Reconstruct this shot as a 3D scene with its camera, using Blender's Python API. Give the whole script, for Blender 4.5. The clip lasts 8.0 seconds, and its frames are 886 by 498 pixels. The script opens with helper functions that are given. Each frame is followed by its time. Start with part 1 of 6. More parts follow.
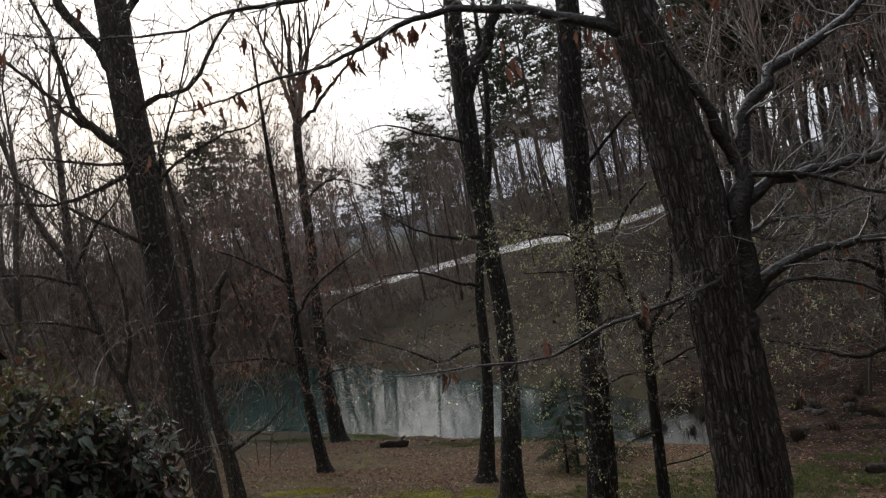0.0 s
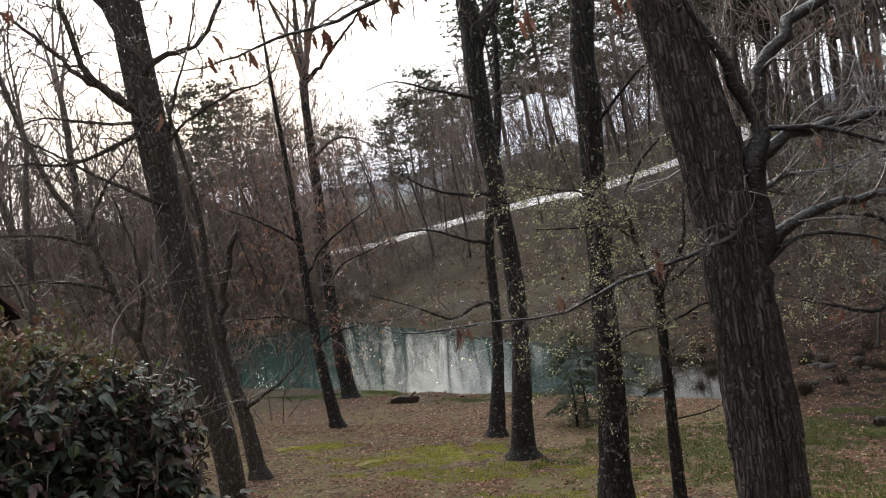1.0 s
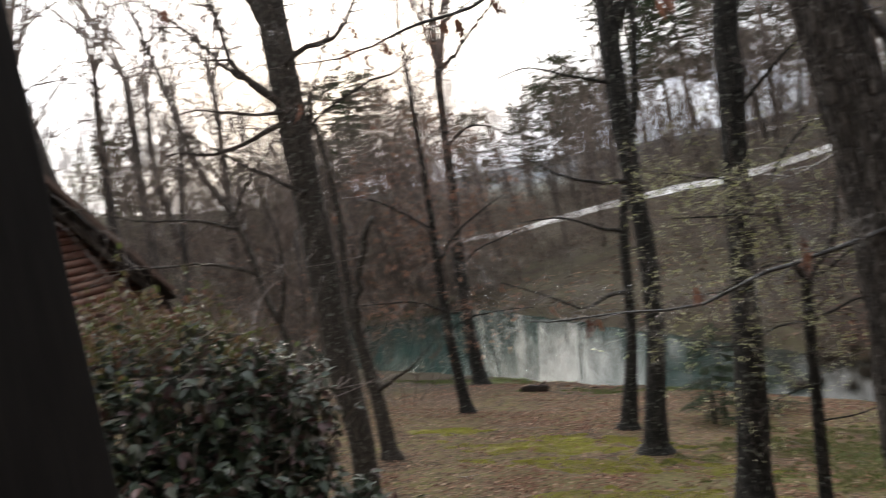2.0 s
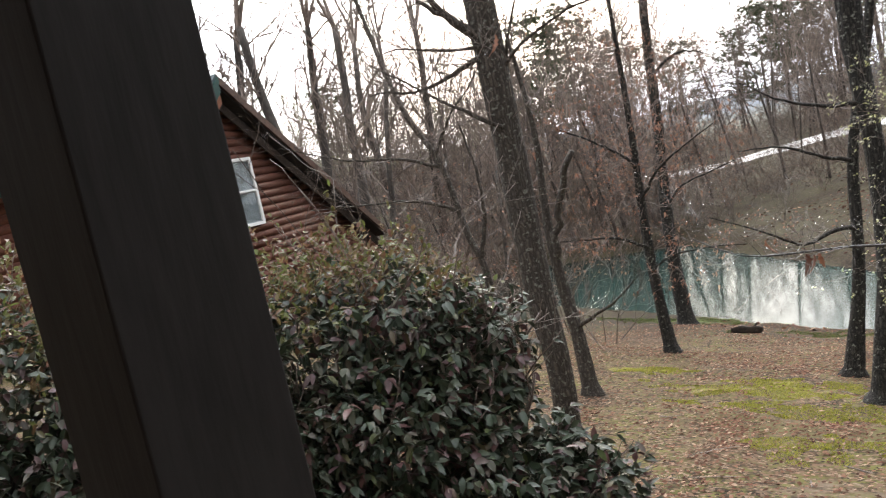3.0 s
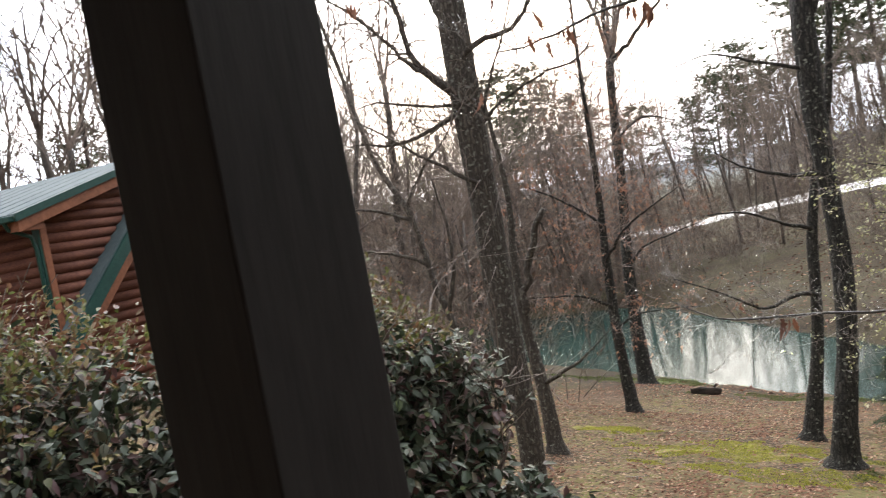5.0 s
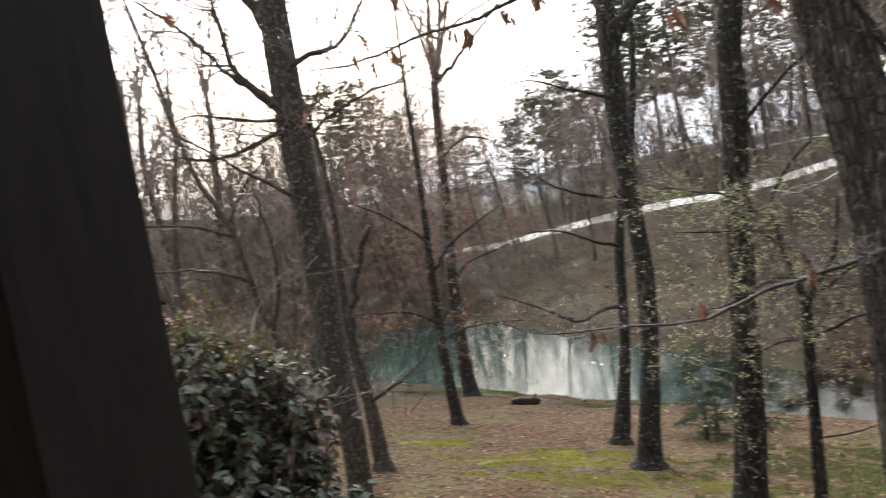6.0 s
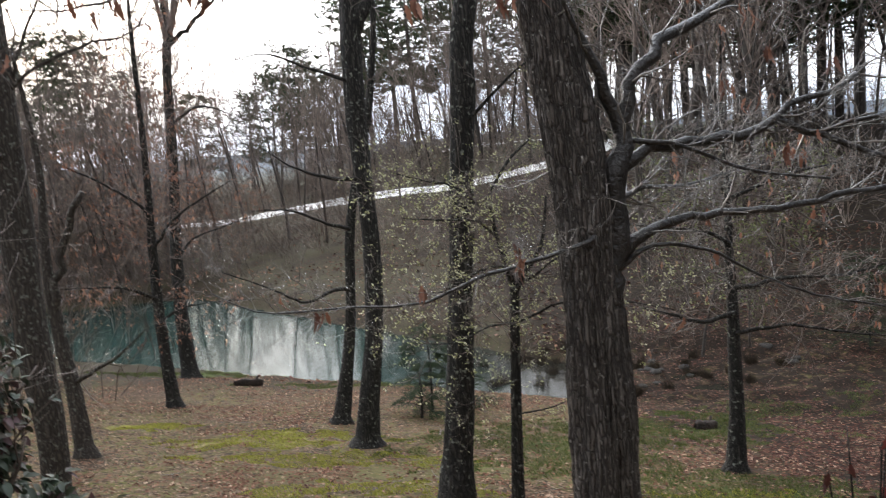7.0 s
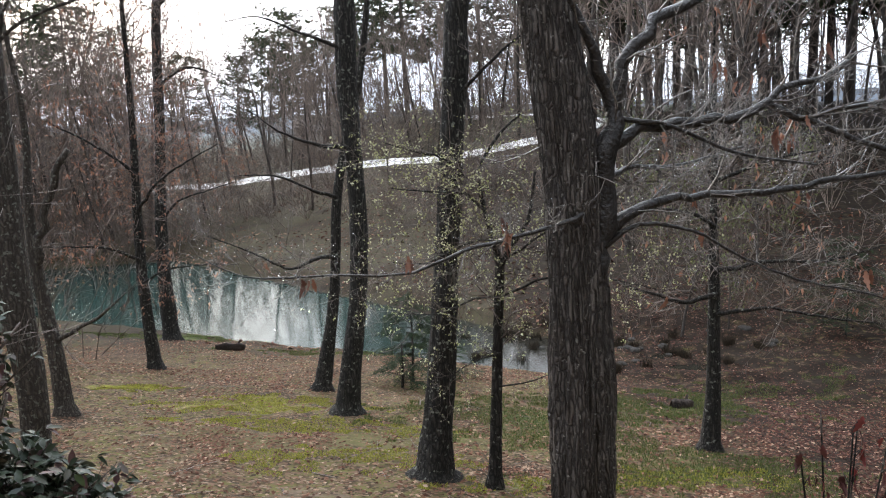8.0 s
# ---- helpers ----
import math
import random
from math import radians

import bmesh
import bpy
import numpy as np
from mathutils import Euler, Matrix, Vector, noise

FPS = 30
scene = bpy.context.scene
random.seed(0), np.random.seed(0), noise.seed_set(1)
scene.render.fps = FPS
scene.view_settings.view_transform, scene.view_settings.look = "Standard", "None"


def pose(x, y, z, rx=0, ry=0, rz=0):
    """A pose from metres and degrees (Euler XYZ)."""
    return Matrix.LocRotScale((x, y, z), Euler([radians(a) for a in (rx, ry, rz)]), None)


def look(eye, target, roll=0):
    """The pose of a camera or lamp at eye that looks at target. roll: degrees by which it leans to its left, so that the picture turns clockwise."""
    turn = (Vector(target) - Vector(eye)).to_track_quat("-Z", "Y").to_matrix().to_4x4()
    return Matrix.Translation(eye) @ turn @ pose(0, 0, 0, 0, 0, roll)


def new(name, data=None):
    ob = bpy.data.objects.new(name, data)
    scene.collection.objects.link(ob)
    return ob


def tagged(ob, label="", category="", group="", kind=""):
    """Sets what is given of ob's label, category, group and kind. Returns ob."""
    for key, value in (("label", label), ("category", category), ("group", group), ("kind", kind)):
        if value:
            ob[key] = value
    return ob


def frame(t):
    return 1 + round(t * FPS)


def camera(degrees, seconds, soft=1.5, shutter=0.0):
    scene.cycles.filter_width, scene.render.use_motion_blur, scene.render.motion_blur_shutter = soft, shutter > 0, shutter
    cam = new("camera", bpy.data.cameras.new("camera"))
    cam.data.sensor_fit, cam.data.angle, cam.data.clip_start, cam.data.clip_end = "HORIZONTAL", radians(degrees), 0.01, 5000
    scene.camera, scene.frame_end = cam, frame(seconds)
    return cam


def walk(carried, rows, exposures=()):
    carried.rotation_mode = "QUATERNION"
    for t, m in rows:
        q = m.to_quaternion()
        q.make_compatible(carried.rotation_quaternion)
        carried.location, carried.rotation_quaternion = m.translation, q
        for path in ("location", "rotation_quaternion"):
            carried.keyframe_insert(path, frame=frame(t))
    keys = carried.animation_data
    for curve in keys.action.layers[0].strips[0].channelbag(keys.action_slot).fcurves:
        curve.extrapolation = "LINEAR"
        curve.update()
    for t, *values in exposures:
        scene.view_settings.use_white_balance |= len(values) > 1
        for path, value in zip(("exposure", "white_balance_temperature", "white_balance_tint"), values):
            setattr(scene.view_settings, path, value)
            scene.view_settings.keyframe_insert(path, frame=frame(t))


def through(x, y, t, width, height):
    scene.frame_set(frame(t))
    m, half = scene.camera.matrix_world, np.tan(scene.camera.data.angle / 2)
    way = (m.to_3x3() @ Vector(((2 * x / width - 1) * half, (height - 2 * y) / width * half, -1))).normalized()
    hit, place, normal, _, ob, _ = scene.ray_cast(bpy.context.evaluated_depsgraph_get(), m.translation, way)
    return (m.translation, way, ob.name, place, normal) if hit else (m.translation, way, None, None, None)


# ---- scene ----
cam = camera(57.58, 8.0, soft=1.1, shutter=0.4)
PATH = [
    (0.0, pose(0.004, -0.001, 3.801, 87.33, 10.37, 0.02)),
    (0.5, pose(-0.078, 0.006, 3.806, 85.14, 8.58, -0.60)),
    (1.0, pose(-0.036, -0.001, 3.804, 84.42, 10.81, 0.51)),
    (1.5, pose(0.030, -0.014, 3.802, 84.74, 11.62, 0.49)),
    (2.0, pose(-0.018, 0.019, 3.796, 85.37, 10.98, 10.13)),
    (2.2, pose(-0.008, 0.027, 3.785, 85.22, 11.17, 14.92)),
    (3.3, pose(-0.033, 0.092, 3.738, 83.80, 13.02, 25.36)),
    (3.5, pose(-0.062, 0.073, 3.727, 84.24, 13.45, 25.05)),
    (4.0, pose(-0.127, 0.024, 3.755, 85.81, 12.88, 24.78)),
    (4.2, pose(-0.159, 0.021, 3.761, 86.24, 11.85, 24.81)),
    (5.3, pose(-0.123, 0.006, 3.798, 87.22, 10.56, 19.25)),
    (5.5, pose(-0.119, 0.012, 3.798, 87.09, 10.71, 16.88)),
    (6.0, pose(-0.117, 0.025, 3.803, 86.05, 9.84, 9.42)),
    (6.5, pose(-0.092, 0.006, 3.796, 84.35, 7.67, -1.00)),
    (7.0, pose(-0.095, 0.052, 3.784, 82.35, 4.89, -9.17)),
    (7.2, pose(-0.088, 0.059, 3.795, 81.55, 4.04, -9.62)),
    (7.5, pose(-0.109, 0.046, 3.781, 80.77, 3.48, -9.73)),
    (8.0, pose(-0.114, 0.036, 3.785, 80.32, 2.64, -9.92)),
]
EXPOSURES = [(0.0, -0.97, 6700, 12), (0.5, -0.45, 6700, 12), (1.0, -0.1, 6800, 12), (2.0, -0.03, 6900, 12), (3.5, 1.15, 6900, 12), (4.2, 0.92, 6900, 12),
             (5.5, 0.82, 7050, 12), (6.5, 0.32, 6700, 11), (8.0, 0.47, 6400, 11)]
walk(cam, PATH, EXPOSURES)

# ---------------------------------------------------------------- light
SUN_AZ, SUN_EL = -19.0, 14.8          # degrees right of +y, above the horizon
world = bpy.data.worlds.new("overcast_sky")
scene.world = world
world.use_nodes = True
wn, wl = world.node_tree.nodes, world.node_tree.links
wn.clear()
w_out = wn.new("ShaderNodeOutputWorld")
w_bg = wn.new("ShaderNodeBackground")
sky = wn.new("ShaderNodeTexSky")
sky.sky_type, sky.sun_disc = "NISHITA", False
sky.sun_elevation, sky.sun_rotation = radians(SUN_EL), radians(SUN_AZ)
sky.air_density, sky.dust_density, sky.ozone_density = 1.0, 4.0, 1.0
w_co = wn.new("ShaderNodeTexCoord")
w_map = wn.new("ShaderNodeMapping")
w_map.inputs["Scale"].default_value = (1.0, 1.0, 3.5)
w_noise = wn.new("ShaderNodeTexNoise")
w_noise.inputs["Scale"].default_value, w_noise.inputs["Detail"].default_value = 2.2, 5.0
w_ramp = wn.new("ShaderNodeValToRGB")
w_ramp.color_ramp.elements[0].position, w_ramp.color_ramp.elements[0].color = 0.34, (11.0, 13.5, 17.5, 1)
w_ramp.color_ramp.elements[1].position, w_ramp.color_ramp.elements[1].color = 0.6, (21.0, 21.5, 22.0, 1)
w_mix = wn.new("ShaderNodeMix")
w_mix.data_type = "RGBA"
w_mix.inputs["Factor"].default_value = 0.85     # cloud cover over the clear sky
wl.new(w_co.outputs["Generated"], w_map.inputs["Vector"])
wl.new(w_map.outputs["Vector"], w_noise.inputs["Vector"])
wl.new(w_noise.outputs["Fac"], w_ramp.inputs["Fac"])
wl.new(sky.outputs["Color"], w_mix.inputs[6])
wl.new(w_ramp.outputs["Color"], w_mix.inputs[7])
w_dot = wn.new("ShaderNodeVectorMath")
w_dot.operation = "DOT_PRODUCT"
w_dot.inputs[1].default_value = (math.sin(radians(SUN_AZ)) * math.cos(radians(SUN_EL)), math.cos(radians(SUN_AZ)) * math.cos(radians(SUN_EL)), math.sin(radians(SUN_EL)))
wl.new(w_co.outputs["Generated"], w_dot.inputs[0])
w_glow = wn.new("ShaderNodeMapRange")            # thin cloud shines towards the hidden sun
w_glow.interpolation_type = "SMOOTHSTEP"
w_glow.inputs["From Min"].default_value, w_glow.inputs["From Max"].default_value = -0.1, 1.05
w_glow.inputs["To Min"].default_value, w_glow.inputs["To Max"].default_value = 0.5, 1.8
wl.new(w_dot.outputs["Value"], w_glow.inputs["Value"])
w_up = wn.new("ShaderNodeSeparateXYZ")             # an overcast sky is darker at the horizon than overhead
wl.new(w_co.outputs["Generated"], w_up.inputs[0])
w_high = wn.new("ShaderNodeMapRange")
w_high.inputs["From Min"].default_value, w_high.inputs["From Max"].default_value = 0.1, 0.7
w_high.inputs["To Min"].default_value, w_high.inputs["To Max"].default_value = 0.8, 1.8
wl.new(w_up.outputs["Z"], w_high.inputs["Value"])
w_both = wn.new("ShaderNodeMath")
w_both.operation = "MULTIPLY"
wl.new(w_glow.outputs[0], w_both.inputs[0])
wl.new(w_high.outputs[0], w_both.inputs[1])
w_mul = wn.new("ShaderNodeVectorMath")
w_mul.operation = "SCALE"
wl.new(w_mix.outputs[2], w_mul.inputs[0])
wl.new(w_both.outputs[0], w_mul.inputs["Scale"])
wl.new(w_mul.outputs[0], w_bg.inputs["Color"])
w_bg.inputs["Strength"].default_value = 0.09
wl.new(w_bg.outputs["Background"], w_out.inputs["Surface"])

sun = new("sun", bpy.data.lights.new("sun", "SUN"))
sun.data.energy, sun.data.angle, sun.data.color = 1.3, radians(10), (1.0, 0.9, 0.76)
sun_way = Vector((math.sin(radians(SUN_AZ)) * math.cos(radians(SUN_EL)), math.cos(radians(SUN_AZ)) * math.cos(radians(SUN_EL)), math.sin(radians(SUN_EL))))
sun.matrix_world = look(sun_way * 60, (0, 0, 0))


# ---------------------------------------------------------------- materials
def material(name, dark, light, scale=4.0, rough=0.8, bump=0.4, stretch=(1, 1, 1), fine=9.0, spots=None, spot_at=0.62,
             spec=0.3, metal=0.0, bump_size=0.02, per_object=0.0, spot_scale=3.0, contrast=1.0):
    """Two tones by noise at two scales, optional blotches of a third tone, relief from the fine noise."""
    m = bpy.data.materials.new(name)
    m.use_nodes = True
    n, l = m.node_tree.nodes, m.node_tree.links
    b = n["Principled BSDF"]
    co = n.new("ShaderNodeTexCoord")
    mp = n.new("ShaderNodeMapping")
    mp.inputs["Scale"].default_value = stretch
    l.new(co.outputs["Object"], mp.inputs["Vector"])
    big = n.new("ShaderNodeTexNoise")
    big.inputs["Scale"].default_value, big.inputs["Detail"].default_value = scale, 5.0
    small = n.new("ShaderNodeTexNoise")
    small.inputs["Scale"].default_value, small.inputs["Detail"].default_value = scale * fine, 6.0
    l.new(mp.outputs["Vector"], big.inputs["Vector"])
    l.new(mp.outputs["Vector"], small.inputs["Vector"])
    add = n.new("ShaderNodeMath")
    add.operation = "ADD"
    l.new(big.outputs["Fac"], add.inputs[0])
    l.new(small.outputs["Fac"], add.inputs[1])
    span = n.new("ShaderNodeMapRange")
    span.inputs["From Min"].default_value, span.inputs["From Max"].default_value = 1 - 0.28 * contrast, 1 + 0.28 * contrast
    l.new(add.outputs[0], span.inputs["Value"])
    mix = n.new("ShaderNodeMix")
    mix.data_type = "RGBA"
    mix.inputs[6].default_value, mix.inputs[7].default_value = (*dark, 1), (*light, 1)
    l.new(span.outputs[0], mix.inputs["Factor"])
    col = mix.outputs[2]
    if spots:
        sp = n.new("ShaderNodeTexNoise")
        sp.inputs["Scale"].default_value, sp.inputs["Detail"].default_value = spot_scale, 4.0
        l.new(co.outputs["Object"], sp.inputs["Vector"])
        sr = n.new("ShaderNodeMapRange")
        sr.inputs["From Min"].default_value, sr.inputs["From Max"].default_value = spot_at, spot_at + 0.06
        l.new(sp.outputs["Fac"], sr.inputs["Value"])
        m2 = n.new("ShaderNodeMix")
        m2.data_type = "RGBA"
        m2.inputs[7].default_value = (*spots, 1)
        l.new(col, m2.inputs[6])
        l.new(sr.outputs[0], m2.inputs["Factor"])
        col = m2.outputs[2]
    if per_object:
        info = n.new("ShaderNodeObjectInfo")
        vr = n.new("ShaderNodeMapRange")
        vr.inputs["To Min"].default_value, vr.inputs["To Max"].default_value = 1 - per_object, 1 + per_object
        l.new(info.outputs["Random"], vr.inputs["Value"])
        hs = n.new("ShaderNodeHueSaturation")
        l.new(vr.outputs[0], hs.inputs["Value"])
        l.new(col, hs.inputs["Color"])
        col = hs.outputs["Color"]
    l.new(col, b.inputs["Base Color"])
    b.inputs["Roughness"].default_value, b.inputs["Metallic"].default_value = rough, metal
    b.inputs["Specular IOR Level"].default_value = spec
    if bump:
        bp = n.new("ShaderNodeBump")
        bp.inputs["Strength"].default_value, bp.inputs["Distance"].default_value = bump, bump_size
        l.new(add.outputs[0], bp.inputs["Height"])
        l.new(bp.outputs["Normal"], b.inputs["Normal"])
    return m


def leaf_material(name, tones, rough=0.45, spec=0.5, through=0.25):
    """Leaves whose tone differs leaf by leaf, and let some light through."""
    m = bpy.data.materials.new(name)
    m.use_nodes = True
    n, l = m.node_tree.nodes, m.node_tree.links
    b = n["Principled BSDF"]
    geo = n.new("ShaderNodeNewGeometry")
    info = n.new("ShaderNodeObjectInfo")
    add = n.new("ShaderNodeMath")
    add.operation = "ADD"
    frac = n.new("ShaderNodeMath")
    frac.operation = "FRACT"
    l.new(geo.outputs["Random Per Island"], add.inputs[0])
    l.new(info.outputs["Random"], add.inputs[1])
    l.new(add.outputs[0], frac.inputs[0])
    ramp = n.new("ShaderNodeValToRGB")
    els = ramp.color_ramp.elements
    while len(els) < len(tones):
        els.new(0.5)
    for i, (at, c) in enumerate(tones):
        els[i].position, els[i].color = at, (*c, 1)
    l.new(frac.outputs[0], ramp.inputs["Fac"])
    l.new(ramp.outputs["Color"], b.inputs["Base Color"])
    b.inputs["Roughness"].default_value, b.inputs["Specular IOR Level"].default_value = rough, spec
    tr = n.new("ShaderNodeBsdfTranslucent")
    l.new(ramp.outputs["Color"], tr.inputs["Color"])
    mix = n.new("ShaderNodeMixShader")
    mix.inputs[0].default_value = through
    l.new(b.outputs[0], mix.inputs[1])
    l.new(tr.outputs[0], mix.inputs[2])
    l.new(mix.outputs[0], n["Material Output"].inputs["Surface"])
    return m


def bark_material(name, crack, plate, pale, across, along, lichen=None, lichen_at=0.64, lichen_scale=40.0, depth=0.03, rough=0.85, crack_width=0.16):
    """Bark in upright plates with dark cracks between them, each plate of its own tone, flecked with lichen."""
    m = bpy.data.materials.new(name)
    m.use_nodes = True
    n, l = m.node_tree.nodes, m.node_tree.links
    b = n["Principled BSDF"]
    co = n.new("ShaderNodeTexCoord")
    warp = n.new("ShaderNodeTexNoise")
    warp.inputs["Scale"].default_value, warp.inputs["Detail"].default_value = 9.0, 4.0
    l.new(co.outputs["Object"], warp.inputs["Vector"])
    shift = n.new("ShaderNodeVectorMath")
    shift.operation = "MULTIPLY_ADD"
    shift.inputs[1].default_value = (0.035, 0.035, 0.5)
    l.new(warp.outputs["Color"], shift.inputs[0])
    l.new(co.outputs["Object"], shift.inputs[2])
    mp = n.new("ShaderNodeMapping")
    mp.inputs["Scale"].default_value = (across, across, along)
    l.new(shift.outputs[0], mp.inputs["Vector"])
    edge = n.new("ShaderNodeTexVoronoi")
    edge.feature = "DISTANCE_TO_EDGE"
    edge.inputs["Scale"].default_value = 1.0
    cell = n.new("ShaderNodeTexVoronoi")
    cell.inputs["Scale"].default_value = 1.0
    l.new(mp.outputs["Vector"], edge.inputs["Vector"])
    l.new(mp.outputs["Vector"], cell.inputs["Vector"])
    fine = n.new("ShaderNodeTexNoise")
    fine.inputs["Scale"].default_value, fine.inputs["Detail"].default_value = 3.0, 8.0
    l.new(mp.outputs["Vector"], fine.inputs["Vector"])
    open_ = n.new("ShaderNodeMapRange")
    open_.inputs["From Min"].default_value, open_.inputs["From Max"].default_value = 0.01, crack_width
    l.new(edge.outputs["Distance"], open_.inputs["Value"])
    sep = n.new("ShaderNodeSeparateColor")
    l.new(cell.outputs["Color"], sep.inputs[0])
    tone = n.new("ShaderNodeMath")
    tone.operation = "MULTIPLY_ADD"
    tone.inputs[1].default_value = 0.5
    l.new(sep.outputs["Red"], tone.inputs[0])
    worn = n.new("ShaderNodeMapRange")
    worn.inputs["From Min"].default_value, worn.inputs["From Max"].default_value = 0.35, 0.7
    worn.inputs["To Min"].default_value, worn.inputs["To Max"].default_value = -0.1, 0.6
    l.new(fine.outputs["Fac"], worn.inputs["Value"])
    l.new(worn.outputs[0], tone.inputs[2])
    face = n.new("ShaderNodeMix")
    face.data_type = "RGBA"
    face.inputs[6].default_value, face.inputs[7].default_value = (*plate, 1), (*pale, 1)
    l.new(tone.outputs[0], face.inputs["Factor"])
    whole = n.new("ShaderNodeMix")
    whole.data_type = "RGBA"
    whole.inputs[6].default_value = (*crack, 1)
    l.new(face.outputs[2], whole.inputs[7])
    l.new(open_.outputs[0], whole.inputs["Factor"])
    col = whole.outputs[2]
    if lichen:
        sp = n.new("ShaderNodeTexNoise")
        sp.inputs["Scale"].default_value, sp.inputs["Detail"].default_value = lichen_scale, 3.0
        l.new(co.outputs["Object"], sp.inputs["Vector"])
        sr = n.new("ShaderNodeMapRange")
        sr.inputs["From Min"].default_value, sr.inputs["From Max"].default_value = lichen_at, lichen_at + 0.05
        l.new(sp.outputs["Fac"], sr.inputs["Value"])
        m2 = n.new("ShaderNodeMix")
        m2.data_type = "RGBA"
        m2.inputs[7].default_value = (*lichen, 1)
        l.new(col, m2.inputs[6])
        l.new(sr.outputs[0], m2.inputs["Factor"])
        col = m2.outputs[2]
    l.new(col, b.inputs["Base Color"])
    b.inputs["Roughness"].default_value, b.inputs["Specular IOR Level"].default_value = rough, 0.3
    high = n.new("ShaderNodeMath")
    high.operation = "MULTIPLY_ADD"
    high.inputs[1].default_value = 0.35
    l.new(fine.outputs["Fac"], high.inputs[0])
    l.new(open_.outputs[0], high.inputs[2])
    bp = n.new("ShaderNodeBump")
    bp.inputs["Strength"].default_value, bp.inputs["Distance"].default_value = 0.9, depth
    l.new(high.outputs[0], bp.inputs["Height"])
    l.new(bp.outputs["Normal"], b.inputs["Normal"])
    return m


BARK_OAK = bark_material("bark_oak", (0.034, 0.028, 0.024), (0.088, 0.073, 0.062), (0.178, 0.155, 0.136), 36.0, 5.5, (0.23, 0.215, 0.19), 0.65, 26.0, 0.02, crack_width=0.3)
BARK_GREY = bark_material("bark_grey", (0.009, 0.008, 0.007), (0.035, 0.031, 0.026), (0.085, 0.076, 0.064), 34.0, 7.0, (0.18, 0.185, 0.155), 0.62, 22.0, 0.012, crack_width=0.4)
BARK_TAN = bark_material("bark_tan", (0.032, 0.026, 0.021), (0.078, 0.064, 0.052), (0.145, 0.122, 0.1), 30.0, 9.0, (0.15, 0.15, 0.125), 0.6, 24.0, 0.014, crack_width=0.45)
BARK_WET = material("wet_limb_bark", (0.007, 0.006, 0.005), (0.038, 0.032, 0.028), 9.0, 0.36, 0.9, (1, 1, 1), 5.0, spec=0.45, bump_size=0.02)
TWIG = material("twig_bark", (0.055, 0.041, 0.033), (0.17, 0.13, 0.107), 8.0, 0.5, 0.2, spec=0.35)
TWIG_WET = material("wet_twig_bark", (0.05, 0.044, 0.039), (0.24, 0.21, 0.185), 9.0, 0.22, 0.3, spec=0.8)
BARK_FAR = material("far_bark", (0.032, 0.027, 0.024), (0.1, 0.086, 0.075), 2.0, 0.9, 0.3, (1.5, 1.5, 0.4), per_object=0.35)
TWIG_BEECH = material("beech_twig_bark", (0.1, 0.074, 0.062), (0.25, 0.185, 0.155), 8.0, 0.45, 0.2, spec=0.4)
TWIG_FAR = material("far_twigs", (0.12, 0.094, 0.079), (0.265, 0.207, 0.173), 1.0, 0.8, 0.0, per_object=0.3)
NEEDLES = leaf_material("pine_needles", [(0.0, (0.022, 0.036, 0.016)), (0.6, (0.045, 0.063, 0.026)), (1.0, (0.085, 0.092, 0.04))], 0.6, 0.25, 0.22)
HEMLOCK = leaf_material("hemlock_needles", [(0.0, (0.01, 0.02, 0.008)), (1.0, (0.032, 0.046, 0.017))], 0.75, 0.12, 0.15)
SHRUB_LEAF = leaf_material("evergreen_leaf", [(0.0, (0.024, 0.036, 0.02)), (0.45, (0.042, 0.058, 0.033)), (0.7, (0.075, 0.072, 0.046)), (0.85, (0.09, 0.048, 0.05)), (0.94, (0.12, 0.06, 0.05)), (1.0, (0.075, 0.11, 0.036))], 0.44, 0.38, 0.15)
SHRUB_NEW = leaf_material("bronze_new_leaf", [(0.0, (0.13, 0.055, 0.037)), (0.25, (0.1, 0.088, 0.038)), (0.6, (0.115, 0.14, 0.04)), (0.8, (0.15, 0.065, 0.042)), (1.0, (0.19, 0.15, 0.068))], 0.4, 0.4, 0.4)
OAK_LEAF = leaf_material("dry_oak_leaf", [(0.0, (0.09, 0.042, 0.03)), (0.5, (0.17, 0.075, 0.047)), (1.0, (0.26, 0.13, 0.085))], 0.6, 0.3, 0.3)
BEECH_LEAF = leaf_material("dry_beech_leaf", [(0.0, (0.22, 0.095, 0.06)), (1.0, (0.4, 0.22, 0.145))], 0.6, 0.3, 0.35)
RED_LEAF = leaf_material("red_leaf", [(0.0, (0.045, 0.018, 0.016)), (0.6, (0.09, 0.028, 0.024)), (1.0, (0.2, 0.04, 0.034))], 0.45, 0.4, 0.3)
LITTER = leaf_material("fallen_leaf", [(0.0, (0.045, 0.021, 0.014)), (0.4, (0.125, 0.06, 0.04)), (0.8, (0.225, 0.12, 0.08)), (1.0, (0.42, 0.3, 0.21))], 0.85, 0.06, 0.15)
# wet redder litter; shade under the trees is mixed into these tones
WET_SHADED_LITTER = leaf_material("wet_shaded_leaf", [(0.0, (0.02, 0.01, 0.007)), (0.5, (0.06, 0.026, 0.019)), (0.85, (0.12, 0.055, 0.04)), (1.0, (0.28, 0.18, 0.13))], 0.75, 0.1, 0.1)
SEDGE = leaf_material("dead_sedge", [(0.0, (0.016, 0.012, 0.009)), (1.0, (0.06, 0.045, 0.028))], 0.7, 0.2, 0.1)
BUDS = leaf_material("opening_buds", [(0.0, (0.3, 0.31, 0.12)), (0.5, (0.46, 0.46, 0.23)), (1.0, (0.62, 0.6, 0.42))], 0.5, 0.3, 0.4)
